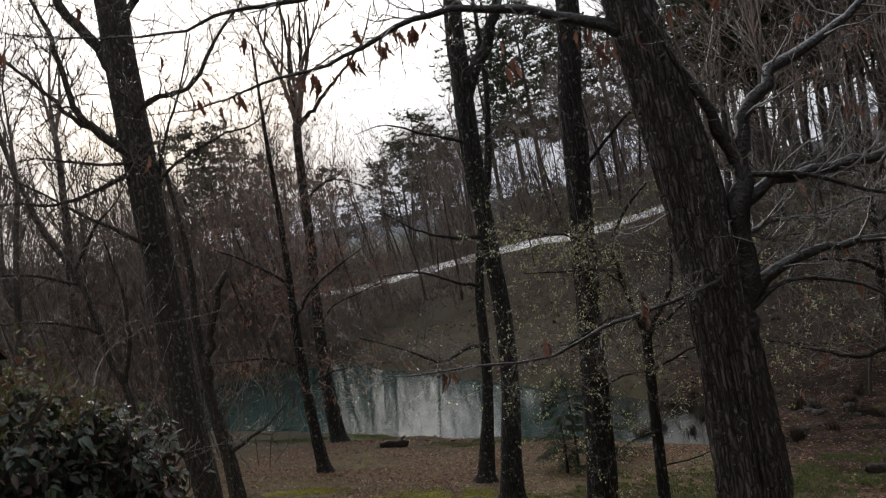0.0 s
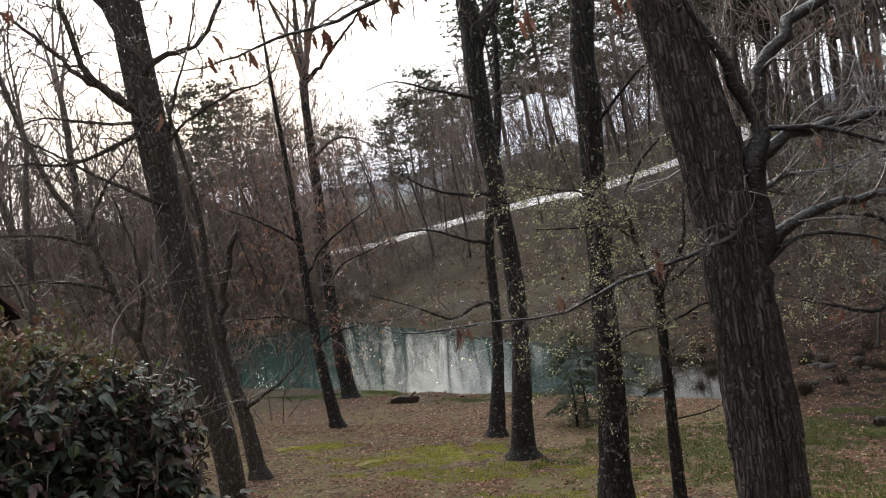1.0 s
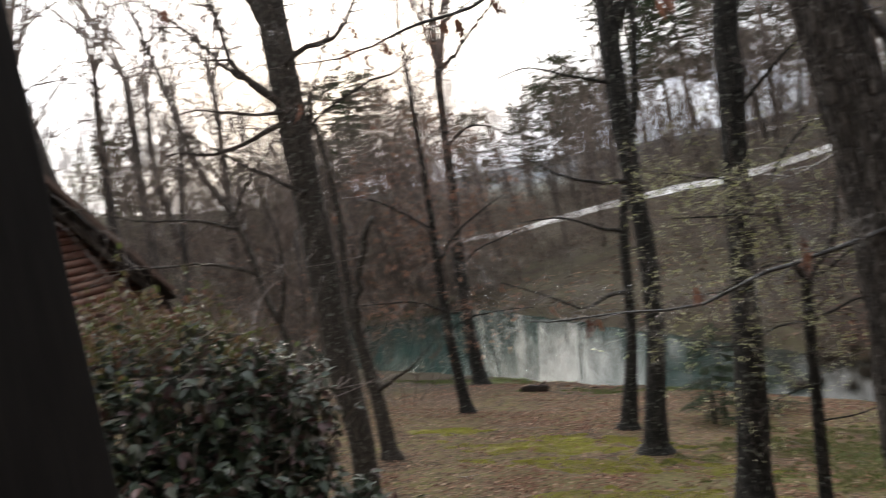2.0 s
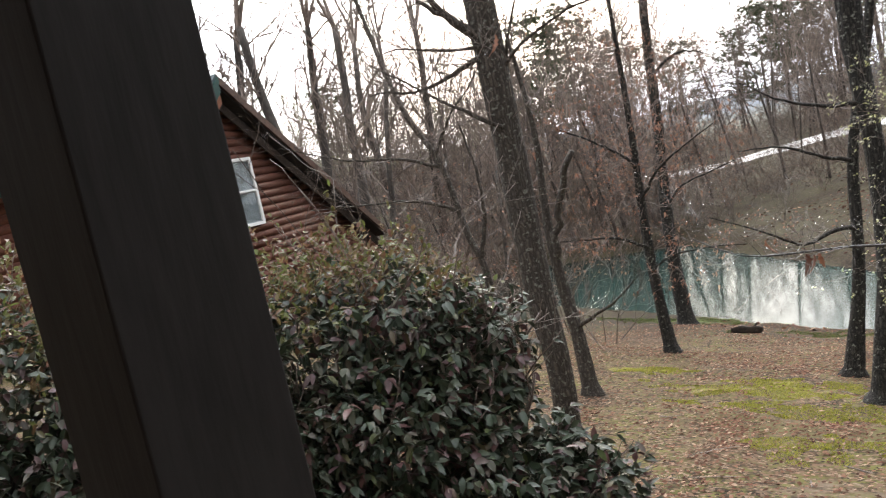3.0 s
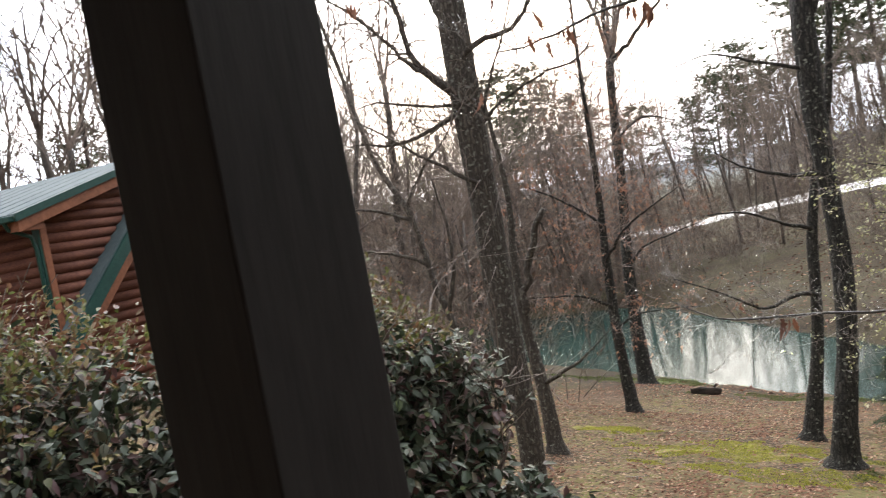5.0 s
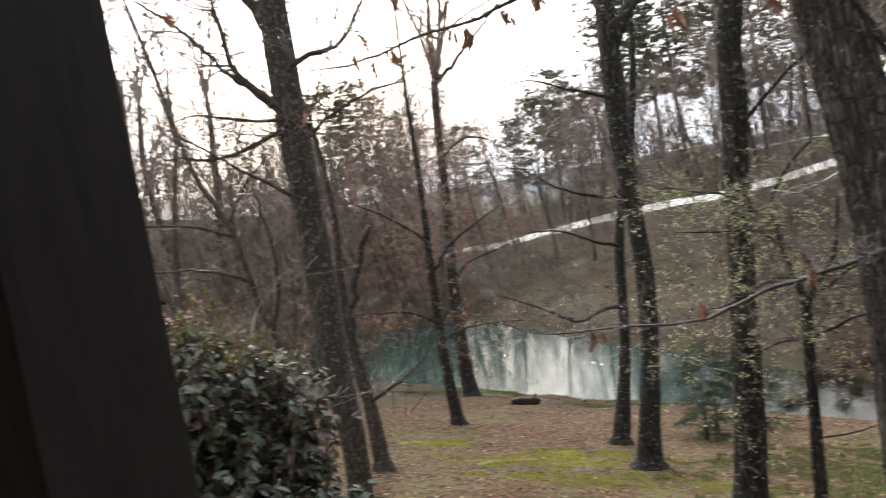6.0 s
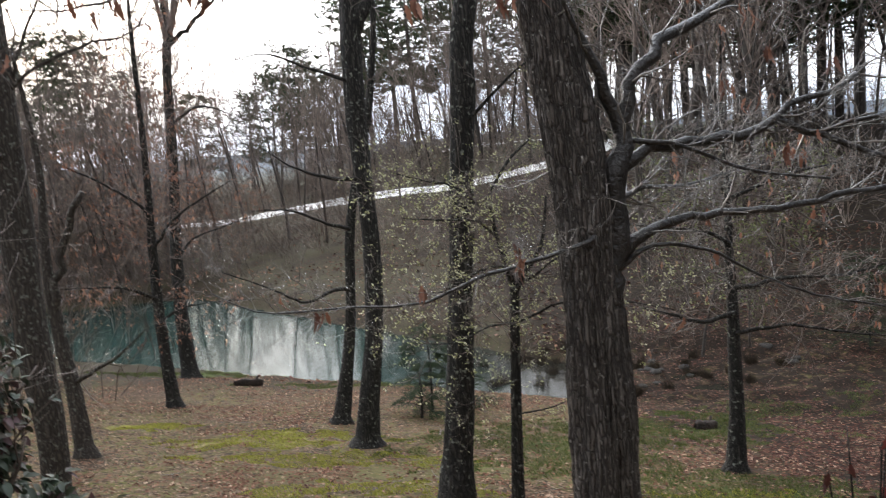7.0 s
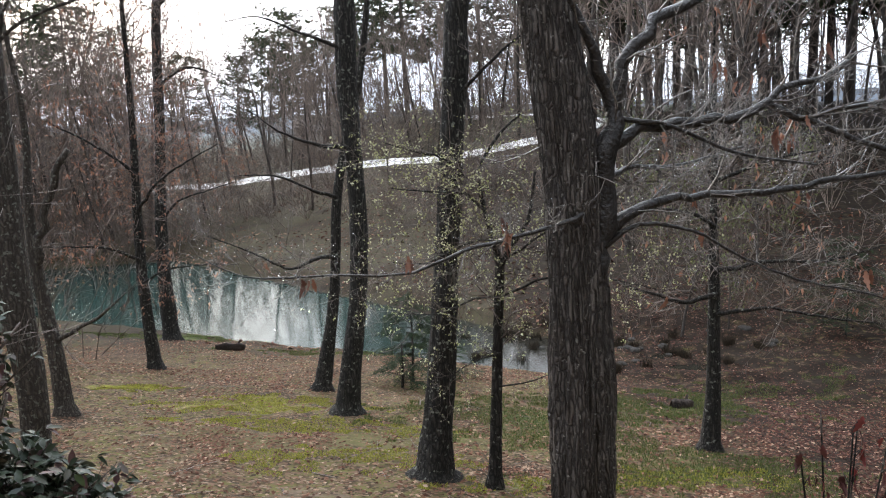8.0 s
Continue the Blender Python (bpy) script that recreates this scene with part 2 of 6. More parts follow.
SPRING = leaf_material("spring_leaf", [(0.0, (0.08, 0.1, 0.03)), (1.0, (0.17, 0.19, 0.065))], 0.5, 0.3, 0.4)
GRASS = leaf_material("grass_blades", [(0.0, (0.045, 0.075, 0.018)), (0.6, (0.085, 0.116, 0.03)), (1.0, (0.165, 0.165, 0.055))], 0.5, 0.25, 0.25)
MOSS = leaf_material("moss_tufts", [(0.0, (0.17, 0.19, 0.03)), (1.0, (0.42, 0.4, 0.08))], 0.8, 0.1, 0.3)
POST_WOOD = material("dark_stained_wood", (0.021, 0.019, 0.0185), (0.036, 0.0325, 0.031), 3.0, 0.7, 0.25, (4, 4, 0.5), 6.0, bump_size=0.004, spec=0.16)
DECK_WOOD = material("weathered_deck_wood", (0.13, 0.108, 0.085), (0.3, 0.26, 0.21), 3.0, 0.7, 0.3, (0.6, 5, 5), 6.0, bump_size=0.004, per_object=0.15)
LOG_WOOD = material("red_stained_log", (0.07, 0.028, 0.02), (0.145, 0.058, 0.039), 2.2, 0.7, 0.3, (1, 1, 5), 6.0, bump_size=0.006, per_object=0.12, spec=0.15)
BOARD_WOOD = material("stained_fascia_board", (0.12, 0.045, 0.024), (0.22, 0.085, 0.045), 2.5, 0.6, 0.25, (1, 1, 1), 6.0, bump_size=0.004, spec=0.2)
BROWN_BOARD = material("weathered_brown_board", (0.045, 0.026, 0.018), (0.11, 0.062, 0.042), 2.5, 0.7, 0.3, (1, 1, 1), 6.0, bump_size=0.005)
GREEN_TRIM = material("green_painted_trim", (0.008, 0.036, 0.029), (0.014, 0.055, 0.045), 2.0, 0.45, 0.1)
GREEN_METAL = material("green_metal_roof", (0.045, 0.064, 0.068), (0.068, 0.088, 0.092), 1.2, 0.65, 0.05, spec=0.2)
WHITE_VINYL = material("white_vinyl", (0.68, 0.68, 0.66), (0.8, 0.8, 0.78), 3.0, 0.4, 0.05)
DARK_METAL = material("dark_metal", (0.02, 0.02, 0.02), (0.05, 0.05, 0.05), 4.0, 0.5, 0.1)

CURTAIN = material("pale_curtain", (0.35, 0.37, 0.38), (0.5, 0.52, 0.54), 4.0, 0.8, 0.2, (14, 14, 1))
ROTTEN = material("rotten_wood", (0.012, 0.009, 0.007), (0.05, 0.034, 0.025), 6.0, 0.8, 0.9, (1, 1, 1), 5.0, bump_size=0.03)
STONE = material("wet_stone", (0.014, 0.012, 0.01), (0.05, 0.045, 0.038), 3.0, 0.75, 0.6, spec=0.2)
GRAVEL = material("pale_wet_gravel", (0.55, 0.53, 0.5), (0.75, 0.73, 0.7), 0.8, 0.3, 0.2, spots=(0.4, 0.36, 0.3), spot_at=0.64, spot_scale=0.5, spec=1.0)
HOUSE_WALL = material("house_siding", (0.07, 0.04, 0.03), (0.13, 0.075, 0.055), 1.5, 0.6, 0.3, (0.5, 0.5, 6))

GLASS = bpy.data.materials.new("window_glass")
GLASS.use_nodes = True
gb = GLASS.node_tree.nodes["Principled BSDF"]
gb.inputs["Base Color"].default_value = (0.8, 0.85, 0.85, 1)
gb.inputs["Roughness"].default_value, gb.inputs["Transmission Weight"].default_value, gb.inputs["IOR"].default_value = 0.02, 1.0, 1.45
DROPLET = bpy.data.materials.new("rain_drop")
DROPLET.use_nodes = True
db = DROPLET.node_tree.nodes["Principled BSDF"]
db.inputs["Roughness"].default_value, db.inputs["Transmission Weight"].default_value, db.inputs["IOR"].default_value = 0.0, 1.0, 1.33


def blend_node(n, l, a, c, fac):
    mix = n.new("ShaderNodeMix")
    mix.data_type = "RGBA"
    l.new(a, mix.inputs[6])
    if isinstance(c, tuple):
        mix.inputs[7].default_value = (*c, 1)
    else:
        l.new(c, mix.inputs[7])
    l.new(fac, mix.inputs["Factor"])
    return mix.outputs[2]


def water_material():
    m = bpy.data.materials.new("pond_water")
    m.use_nodes = True
    n, l = m.node_tree.nodes, m.node_tree.links
    b = n["Principled BSDF"]
    b.inputs["Roughness"].default_value, b.inputs["IOR"].default_value = 0.07, 1.33
    b.inputs["Specular IOR Level"].default_value = 0.2
    co = n.new("ShaderNodeTexCoord")
    murk = n.new("ShaderNodeTexNoise")
    murk.inputs["Scale"].default_value = 0.15
    mix = n.new("ShaderNodeMix")
    mix.data_type = "RGBA"
    mix.inputs[6].default_value, mix.inputs[7].default_value = (0.011, 0.028, 0.024, 1), (0.02, 0.042, 0.036, 1)
    l.new(co.outputs["Object"], murk.inputs["Vector"])
    l.new(murk.outputs["Fac"], mix.inputs["Factor"])
    sep = n.new("ShaderNodeSeparateXYZ")
    l.new(co.outputs["Object"], sep.inputs[0])
    shallow = n.new("ShaderNodeMapRange")
    shallow.inputs["From Min"].default_value, shallow.inputs["From Max"].default_value = 0.5, 4.5
    l.new(sep.outputs["X"], shallow.inputs["Value"])
    l.new(blend_node(n, l, mix.outputs[2], (0.022, 0.02, 0.015), shallow.outputs[0]), b.inputs["Base Color"])
    mp = n.new("ShaderNodeMapping")
    mp.inputs["Scale"].default_value = (1.0, 1.8, 1.0)
    rip = n.new("ShaderNodeTexNoise")
    rip.inputs["Scale"].default_value, rip.inputs["Detail"].default_value = 2.5, 3.0
    l.new(co.outputs["Object"], mp.inputs["Vector"])
    l.new(mp.outputs["Vector"], rip.inputs["Vector"])
    bp = n.new("ShaderNodeBump")
    bp.inputs["Strength"].default_value, bp.inputs["Distance"].default_value = 0.035, 0.05
    l.new(rip.outputs["Fac"], bp.inputs["Height"])
    l.new(bp.outputs["Normal"], b.inputs["Normal"])
    return m


def ground_material():
    """Damp soil with trodden leaf mould; patches of moss and thin grass with noisy edges."""
    m = bpy.data.materials.new("woodland_ground")
    m.use_nodes = True
    n, l = m.node_tree.nodes, m.node_tree.links
    b = n["Principled BSDF"]
    co = n.new("ShaderNodeTexCoord")

    def tex(scale, detail=6.0, offset=0.0):
        t = n.new("ShaderNodeTexNoise")
        t.inputs["Scale"].default_value, t.inputs["Detail"].default_value = scale, detail
        mp = n.new("ShaderNodeMapping")
        mp.inputs["Location"].default_value = (offset, offset * 0.7, 0)
        l.new(co.outputs["Object"], mp.inputs["Vector"])
        l.new(mp.outputs["Vector"], t.inputs["Vector"])
        return t.outputs["Fac"]

    def ramp(v, lo, hi):
        r = n.new("ShaderNodeMapRange")
        r.inputs["From Min"].default_value, r.inputs["From Max"].default_value = lo, hi
        l.new(v, r.inputs["Value"])
        return r.outputs[0]

    def patch(cx, cy, rx, ry, noise_amount=0.9, scale=1.6):
        """1 inside a ragged ellipse on the plan."""
        mp = n.new("ShaderNodeMapping")
        mp.vector_type = "TEXTURE"
        mp.inputs["Location"].default_value, mp.inputs["Scale"].default_value = (cx, cy, 0), (rx, ry, 1000)
        l.new(co.outputs["Object"], mp.inputs["Vector"])
        ln = n.new("ShaderNodeVectorMath")
        ln.operation = "LENGTH"
        l.new(mp.outputs["Vector"], ln.inputs[0])
        s = n.new("ShaderNodeMath")
        s.operation = "MULTIPLY_ADD"
        l.new(tex(scale, 8.0, cx), s.inputs[0])
        s.inputs[1].default_value = -noise_amount * 2
        l.new(ln.outputs["Value"], s.inputs[2])
        r = n.new("ShaderNodeMath")
        r.operation = "MULTIPLY"
        l.new(ramp(s.outputs[0], 0.35 - noise_amount * 0.75, -0.25 - noise_amount * 0.75), r.inputs[0])
        l.new(ramp(tex(7.0, 10.0, cy), 0.38, 0.64), r.inputs[1])
        return r.outputs[0]

    wide = n.new("ShaderNodeSeparateXYZ")
    l.new(co.outputs["Object"], wide.inputs[0])
    base = n.new("ShaderNodeMix")
    base.data_type = "RGBA"
    base.inputs[6].default_value, base.inputs[7].default_value = (0.02, 0.013, 0.008, 1), (0.07, 0.045, 0.026, 1)
    l.new(ramp(tex(0.9), 0.38, 0.62), base.inputs["Factor"])
    col = base.outputs[2]
    col = blend_node(n, l, col, (0.15, 0.098, 0.066), ramp(tex(14.0, 4.0, 3.0), 0.57, 0.65))
    col = blend_node(n, l, col, (0.04, 0.028, 0.02), ramp(tex(9.0, 5.0, 7.0), 0.56, 0.66))
    thin = n.new("ShaderNodeMath")
    thin.operation = "MULTIPLY"
    l.new(ramp(tex(0.7, 10.0, 11.0), 0.36, 0.5), thin.inputs[0])
    l.new(ramp(tex(7.0, 9.0, 17.0), 0.4, 0.62), thin.inputs[1])
    col = blend_node(n, l, col, (0.105, 0.1, 0.03), thin.outputs[0])
    cells = n.new("ShaderNodeTexVoronoi")
    cells.inputs["Scale"].default_value = 36.0
    l.new(co.outputs["Object"], cells.inputs["Vector"])
    tint = n.new("ShaderNodeSeparateColor")
    l.new(cells.outputs["Color"], tint.inputs[0])
    for tone, lo, hi, ch in (((0.13, 0.078, 0.05), 0.7, 0.74, "Red"), ((0.03, 0.021, 0.013), 0.86, 0.9, "Green"), ((0.2, 0.145, 0.1), 0.9, 0.93, "Blue")):
        col = blend_node(n, l, col, tone, ramp(tint.outputs[ch], lo, hi))
    far_bank = n.new("ShaderNodeMath")
    far_bank.operation = "MULTIPLY"
    far_bank.inputs[1].default_value = 0.75
    l.new(ramp(wide.outputs["Y"], 15.5, 18.5), far_bank.inputs[0])
    bank = n.new("ShaderNodeMix")
    bank.data_type = "RGBA"
    bank.inputs[6].default_value, bank.inputs[7].default_value = (0.018, 0.014, 0.01, 1), (0.046, 0.042, 0.026, 1)
    l.new(ramp(tex(0.45, 9.0, 23.0), 0.4, 0.62), bank.inputs["Factor"])
    col = blend_node(n, l, col, bank.outputs[2], far_bank.outputs[0])
    for cx, cy, rx, ry, tone in ((-0.6, 8.6, 4.6, 2.4, (0.115, 0.088, 0.048)), (1.2, 8.9, 2.4, 1.6, (0.1, 0.105, 0.03)), (-1.0, 10.7, 1.8, 1.0, (0.26, 0.25, 0.05)), (-2.9, 11.9, 1.0, 0.5, (0.28, 0.27, 0.045)), (0.0, 8.6, 2.8, 1.5, (0.105, 0.1, 0.038)),
                                 (2.7, 10.0, 2.0, 1.9, (0.065, 0.1, 0.027)), (5.0, 11.0, 2.2, 1.3, (0.085, 0.12, 0.035)), (3.6, 7.2, 1.8, 1.0, (0.095, 0.115, 0.033)), (1.6, 6.7, 1.2, 0.6, (0.11, 0.115, 0.04)),
                                 (-3.0, 19.8, 3.5, 0.9, (0.09, 0.13, 0.03)), (6.5, 12.6, 3.0, 0.8, (0.075, 0.11, 0.03))):
        col = blend_node(n, l, col, tone, patch(cx, cy, rx, ry))
    # reddish litter on the right, with the woods' shade put into its colour
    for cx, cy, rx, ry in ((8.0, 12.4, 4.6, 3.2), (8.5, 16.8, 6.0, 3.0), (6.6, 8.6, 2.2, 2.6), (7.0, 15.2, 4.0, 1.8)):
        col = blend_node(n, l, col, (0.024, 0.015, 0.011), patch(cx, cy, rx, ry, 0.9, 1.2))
    for cx, cy, rx, ry in ((-0.3, 6.4, 1.2, 0.6), (-2.9, 7.6, 0.9, 1.2)):
        col = blend_node(n, l, col, (0.16, 0.12, 0.085), patch(cx, cy, rx, ry, 0.9, 2.5))
    shaded = n.new("ShaderNodeMath")                   # shade of the right-hand woods painted into the soil colour, with a noisy edge
    shaded.operation = "MULTIPLY_ADD"
    shaded.inputs[1].default_value = 5.0
    l.new(tex(0.6, 6.0, 31.0), shaded.inputs[0])
    l.new(wide.outputs["X"], shaded.inputs[2])
    shade_mask = n.new("ShaderNodeMath")
    shade_mask.operation = "MULTIPLY"
    l.new(ramp(shaded.outputs[0], 6.2, 8.2), shade_mask.inputs[0])
    l.new(ramp(tex(5.0, 8.0, 37.0), 0.3, 0.5), shade_mask.inputs[1])
    col = blend_node(n, l, col, (0.02, 0.014, 0.01), shade_mask.outputs[0])
    # open meadow, then woods far off with haze blue put into their colour
    col = blend_node(n, l, col, (0.05, 0.052, 0.026), ramp(wide.outputs["Y"], 46.0, 56.0))
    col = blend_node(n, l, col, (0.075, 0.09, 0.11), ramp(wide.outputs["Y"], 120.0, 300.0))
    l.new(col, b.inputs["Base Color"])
    b.inputs["Roughness"].default_value, b.inputs["Specular IOR Level"].default_value = 0.9, 0.1
    bp = n.new("ShaderNodeBump")
    bp.inputs["Strength"].default_value, bp.inputs["Distance"].default_value = 0.6, 0.018
    l.new(tex(12.0, 8.0, 5.0), bp.inputs["Height"])
    l.new(bp.outputs["Normal"], b.inputs["Normal"])
    return m


# ---------------------------------------------------------------- mesh helpers
class Shape:
    """Collects points and faces of one mesh."""

    def __init__(self):
        self.v, self.f = [], []

    def add(self, verts, faces):
        k = len(self.v)
        self.v.extend(verts)
        self.f.extend([tuple(i + k for i in q) for q in faces])

    def mesh(self, name, smooth=True):
        me = bpy.data.meshes.new(name)
        me.from_pydata([tuple(p) for p in self.v], [], self.f)
        if smooth:
            me.polygons.foreach_set("use_smooth", [True] * len(me.polygons))
        me.update()
        return me


def part(name, shape, mat, parent=None, label="", smooth=True):
    """One mesh object, under a thing or part when parent is given."""
    me = shape if isinstance(shape, bpy.types.Mesh) else (shape.mesh(name, smooth) if isinstance(shape, Shape) else bm_mesh(name, shape, smooth))
    if mat and not me.materials:
        me.materials.append(mat)
    ob = new(name, me)
    if parent is not None:
        ob.parent = parent
    if label:
        tagged(ob, label=label)
    return ob


def bm_mesh(name, bm, smooth=False):
    me = bpy.data.meshes.new(name)
    bm.to_mesh(me)
    bm.free()
    if smooth:
        me.polygons.foreach_set("use_smooth", [True] * len(me.polygons))
    return me


def thing(name, at, label, category, group="", kind=""):
    ob = new(name)
    ob.empty_display_size = 0.2
    ob.location = at
    return tagged(ob, label, category, group, kind)


def box(sx, sy, sz, at=(0, 0, 0), bevel=0.004, turn=None):
    bm = bmesh.new()
    bmesh.ops.create_cube(bm, size=1.0)
    bmesh.ops.scale(bm, vec=(sx, sy, sz), verts=bm.verts)
    if bevel:
        bmesh.ops.bevel(bm, geom=bm.edges[:], offset=bevel, segments=2, affect="EDGES", profile=0.5)
    if turn is not None:
        bmesh.ops.transform(bm, matrix=turn, verts=bm.verts)
    bmesh.ops.translate(bm, vec=at, verts=bm.verts)
    return bm


def spline(points, step):
    """Catmull-Rom through (x, y, z, r) points, about step apart."""
    p = [np.array(q, float) for q in points]
    p = [2 * p[0] - p[1]] + p + [2 * p[-1] - p[-2]]
    out = []
    for i in range(1, len(p) - 2):
        a, b, c, d = p[i - 1:i + 3]
        k = max(1, int(np.linalg.norm(c[:3] - b[:3]) / step))
        for j in range(k):
            t = j / k
            q = 0.5 * (2 * b + (c - a) * t + (2 * a - 5 * b + 4 * c - d) * t * t + (3 * b - a - 3 * c + d) * t ** 3)
            q[3] = b[3] + (c[3] - b[3]) * t
            out.append(q)
    out.append(p[-2])
    return out


def tube(shape, pts, sides, rough=0.0, grain=6.0, along=1.2, seed=0.0, cap=True):
    """A tapered limb along (x, y, z, r) points; rough: depth of the bark's furrows as a share of the radius."""
    pts = [np.array(q, float) for q in pts]
    n = len(pts)
    side = np.array([1.0, 0.0, 0.0])
    verts, faces = [], []
    for i in range(n):
        d = pts[min(i + 1, n - 1)][:3] - pts[max(i - 1, 0)][:3]
        d = d / (np.linalg.norm(d) + 1e-9)
        side = side - d * (side @ d)
        if np.linalg.norm(side) < 1e-3:
            side = np.cross(d, [0.3, 0.9, 0.1])
        side = side / np.linalg.norm(side)
        other = np.cross(d, side)
        for k in range(sides):
            a = 2 * math.pi * k / sides
            r = pts[i][3]
            if rough:
                c, s = math.cos(a), math.sin(a)
                z = pts[i][2]
                v = noise.noise((c * grain * 0.5 + seed, s * grain * 0.5, z * along))
                v2 = noise.noise((c * grain + seed * 2, s * grain, z * along * 2.3 + 9))
                lump = noise.noise((c * 0.9 + seed, s * 0.9, z * 0.9 + 20))
                r *= 1 + rough * (0.9 * lump - 1.3 * abs(v) + 0.5 * v2 + 0.35)
            verts.append(tuple(pts[i][:3] + r * (math.cos(a) * side + math.sin(a) * other)))
    for i in range(n - 1):
        for k in range(sides):
            k2 = (k + 1) % sides
            faces.append((i * sides + k, i * sides + k2, (i + 1) * sides + k2, (i + 1) * sides + k))
    if cap:
        verts.append(tuple(pts[-1][:3] + 0.0))
        faces.extend(((n - 1) * sides + k, (n - 1) * sides + (k + 1) % sides, n * sides) for k in range(sides))
    shape.add(verts, faces)


def turned(d, angle, rng):
    """d turned by angle round a random axis across it."""
    d = d / np.linalg.norm(d)
    a = np.cross(d, rng.normal(size=3))
    a /= np.linalg.norm(a) + 1e-9
    return d * math.cos(angle) + a * math.sin(angle)


def grow(shape, p, d, length, r, depth, rng, lift=0.15, wander=0.22, forks=3, sides=4, spread=(0.5, 1.0), tips=None, least=0.0015, shrink=0.6, coarse=False):
    """A branch that wanders and forks."""
    if coarse and depth <= 0:
        # far tips: two narrow blades across one another
        d = d / np.linalg.norm(d)
        a = np.cross(d, rng.normal(size=3))
        a *= r * 1.5 / (np.linalg.norm(a) + 1e-9)
        b, e = np.cross(d, a), np.array(p) + (d + np.array([0, 0, lift * 0.3])) * length
        shape.add([tuple(p - a), tuple(p + a), tuple(e), tuple(p - b), tuple(p + b)], [(0, 1, 2), (3, 4, 2)])
        if tips is not None:
            tips.append((e, d))
            tips.append(((np.array(p) + e) / 2, d))
        return
    k = min(3, depth + 1) if coarse else max(3, min(7, int(length / 0.12)))
    pts = [np.array([*p, r])]
    d = d / np.linalg.norm(d)
    for i in range(k):
        d = d + rng.normal(size=3) * wander + np.array([0, 0, lift * 0.3])
        d /= np.linalg.norm(d)
        rr = max(least, r * (1 - 0.62 * (i + 1) / k))
        pts.append(np.array([*(pts[-1][:3] + d * length / k), rr]))
    tube(shape, pts, sides if r > 0.012 else 3, cap=not coarse)
    if depth <= 0:
        if tips is not None:
            tips.append((pts[-1][:3], d))
            tips.append((pts[len(pts) // 2][:3], d))
        return
    for j in range(forks):
        i = min(k, max(1, int(round(k * (0.25 + 0.75 * (j + rng.uniform(0.2, 0.9)) / forks)))))
        q = pts[i]
        e = pts[i][:3] - pts[i - 1][:3]
        grow(shape, q[:3], turned(e, rng.uniform(*spread), rng), length * shrink * rng.uniform(0.7, 1.2), max(least, q[3] * 0.72), depth - 1, rng, lift, wander, forks, sides, spread, tips, least, shrink, coarse)


def twigs_along(shape, pts, count, length, depth, rng, tips=None, start=0.15, lift=0.2, forks=3, side=None, wander=0.34, least=0.0015):
    """Side branches along a limb."""
    n = len(pts)
    for j in range(count):
        i = min(n - 1, max(1, int(n * (start + (1 - start) * (j + rng.random()) / count))))
        q, e = pts[i], pts[i][:3] - pts[i - 1][:3]
        d = turned(e, rng.uniform(0.6, 1.25), rng)
        if side is not None:
            d = d + np.array(side) * 0.5
        grow(shape, q[:3], d, length * rng.uniform(0.5, 1.2), min(q[3] * 0.4, 0.009), depth, rng, lift, wander, forks, 4, tips=tips, least=least)


def leaf_faces(length, width, droop=0.15, fold=0.25):
    """A pointed leaf along +x: midrib and two halves that fold up."""
    v = [(0, 0, 0), (length * 0.45, width * 0.5, fold * width - droop * length * 0.15), (length * 0.5, 0, -droop * length * 0.12), (length * 0.45, -width * 0.5, fold * width - droop * length * 0.15), (length, 0, -droop * length)]
    return v, [(0, 2, 1), (0, 3, 2), (2, 4, 1), (3, 4, 2)]


def oval_leaf(length, width, droop=0.15, fold=0.25):
    """A broad oval leaf along +x with a midrib, bent down towards its tip."""
    v = [(0, 0, 0)]
    for t, w in ((0.3, 0.46), (0.68, 0.4)):
        z = -droop * length * t * t
        v += [(length * t, width * w, z + fold * width * 0.5), (length * t, 0, z), (length * t, -width * w, z + fold * width * 0.5)]
    v.append((length, 0, -droop * length))
    return v, [(0, 2, 1), (0, 3, 2), (1, 2, 5, 4), (2, 3, 6, 5), (4, 5, 7), (5, 6, 7)]


def lobed_leaf(length, width, rng):
    """An oak leaf along +x with lobes, curled."""
    outline = []
    for i in range(9):
        t = i / 8
        w = width * 0.5 * math.sin(math.pi * min(1, t * 0.92 + 0.06)) * (1.0 if i % 2 else 0.55)
        outline.append((t * length, w))
    curl = rng.uniform(1.5, 4.0) / length
    v, fc = [], []
    for x, w in outline:
        z = -0.5 * curl * x * x * 0.5
        for s in (1, 0, -1):
            v.append((x, s * w, z + abs(s) * w * rng.uniform(0.2, 0.7)))
    for i in range(8):
        for s in (0, 1):
            a = i * 3 + s
            fc.append((a, a + 1, a + 4, a + 3))
    return v, fc


def put_leaf(shape, at, d, rng, verts, faces, roll=None):
    """A leaf with its length along d at that place."""
    d = np.array(d, float)
    d /= np.linalg.norm(d) + 1e-9
    up = np.array([0, 0, 1.0])
    s = np.cross(up, d)
    s = s / (np.linalg.norm(s) + 1e-6)
    u = np.cross(d, s)
    a = rng.normal() * 0.5 if roll is None else roll
    s, u = s * math.cos(a) + u * math.sin(a), u * math.cos(a) - s * math.sin(a)
    m = np.stack([d, s, u], 1)
    shape.add((np.array(verts) @ m.T + np.array(at)).tolist(), faces)


# ---------------------------------------------------------------- ground, pond, road
WATER_Z = -1.5


def step01(a, b, x):
    t = min(1.0, max(0.0, (x - a) / (b - a)))
    return t * t * (3 - 2 * t)


def far_shore(x):
    if x < 5:
        return min(32.5, 24.7 - 1.46 * x)
    return 17.4 - 0.35 * (x - 5)


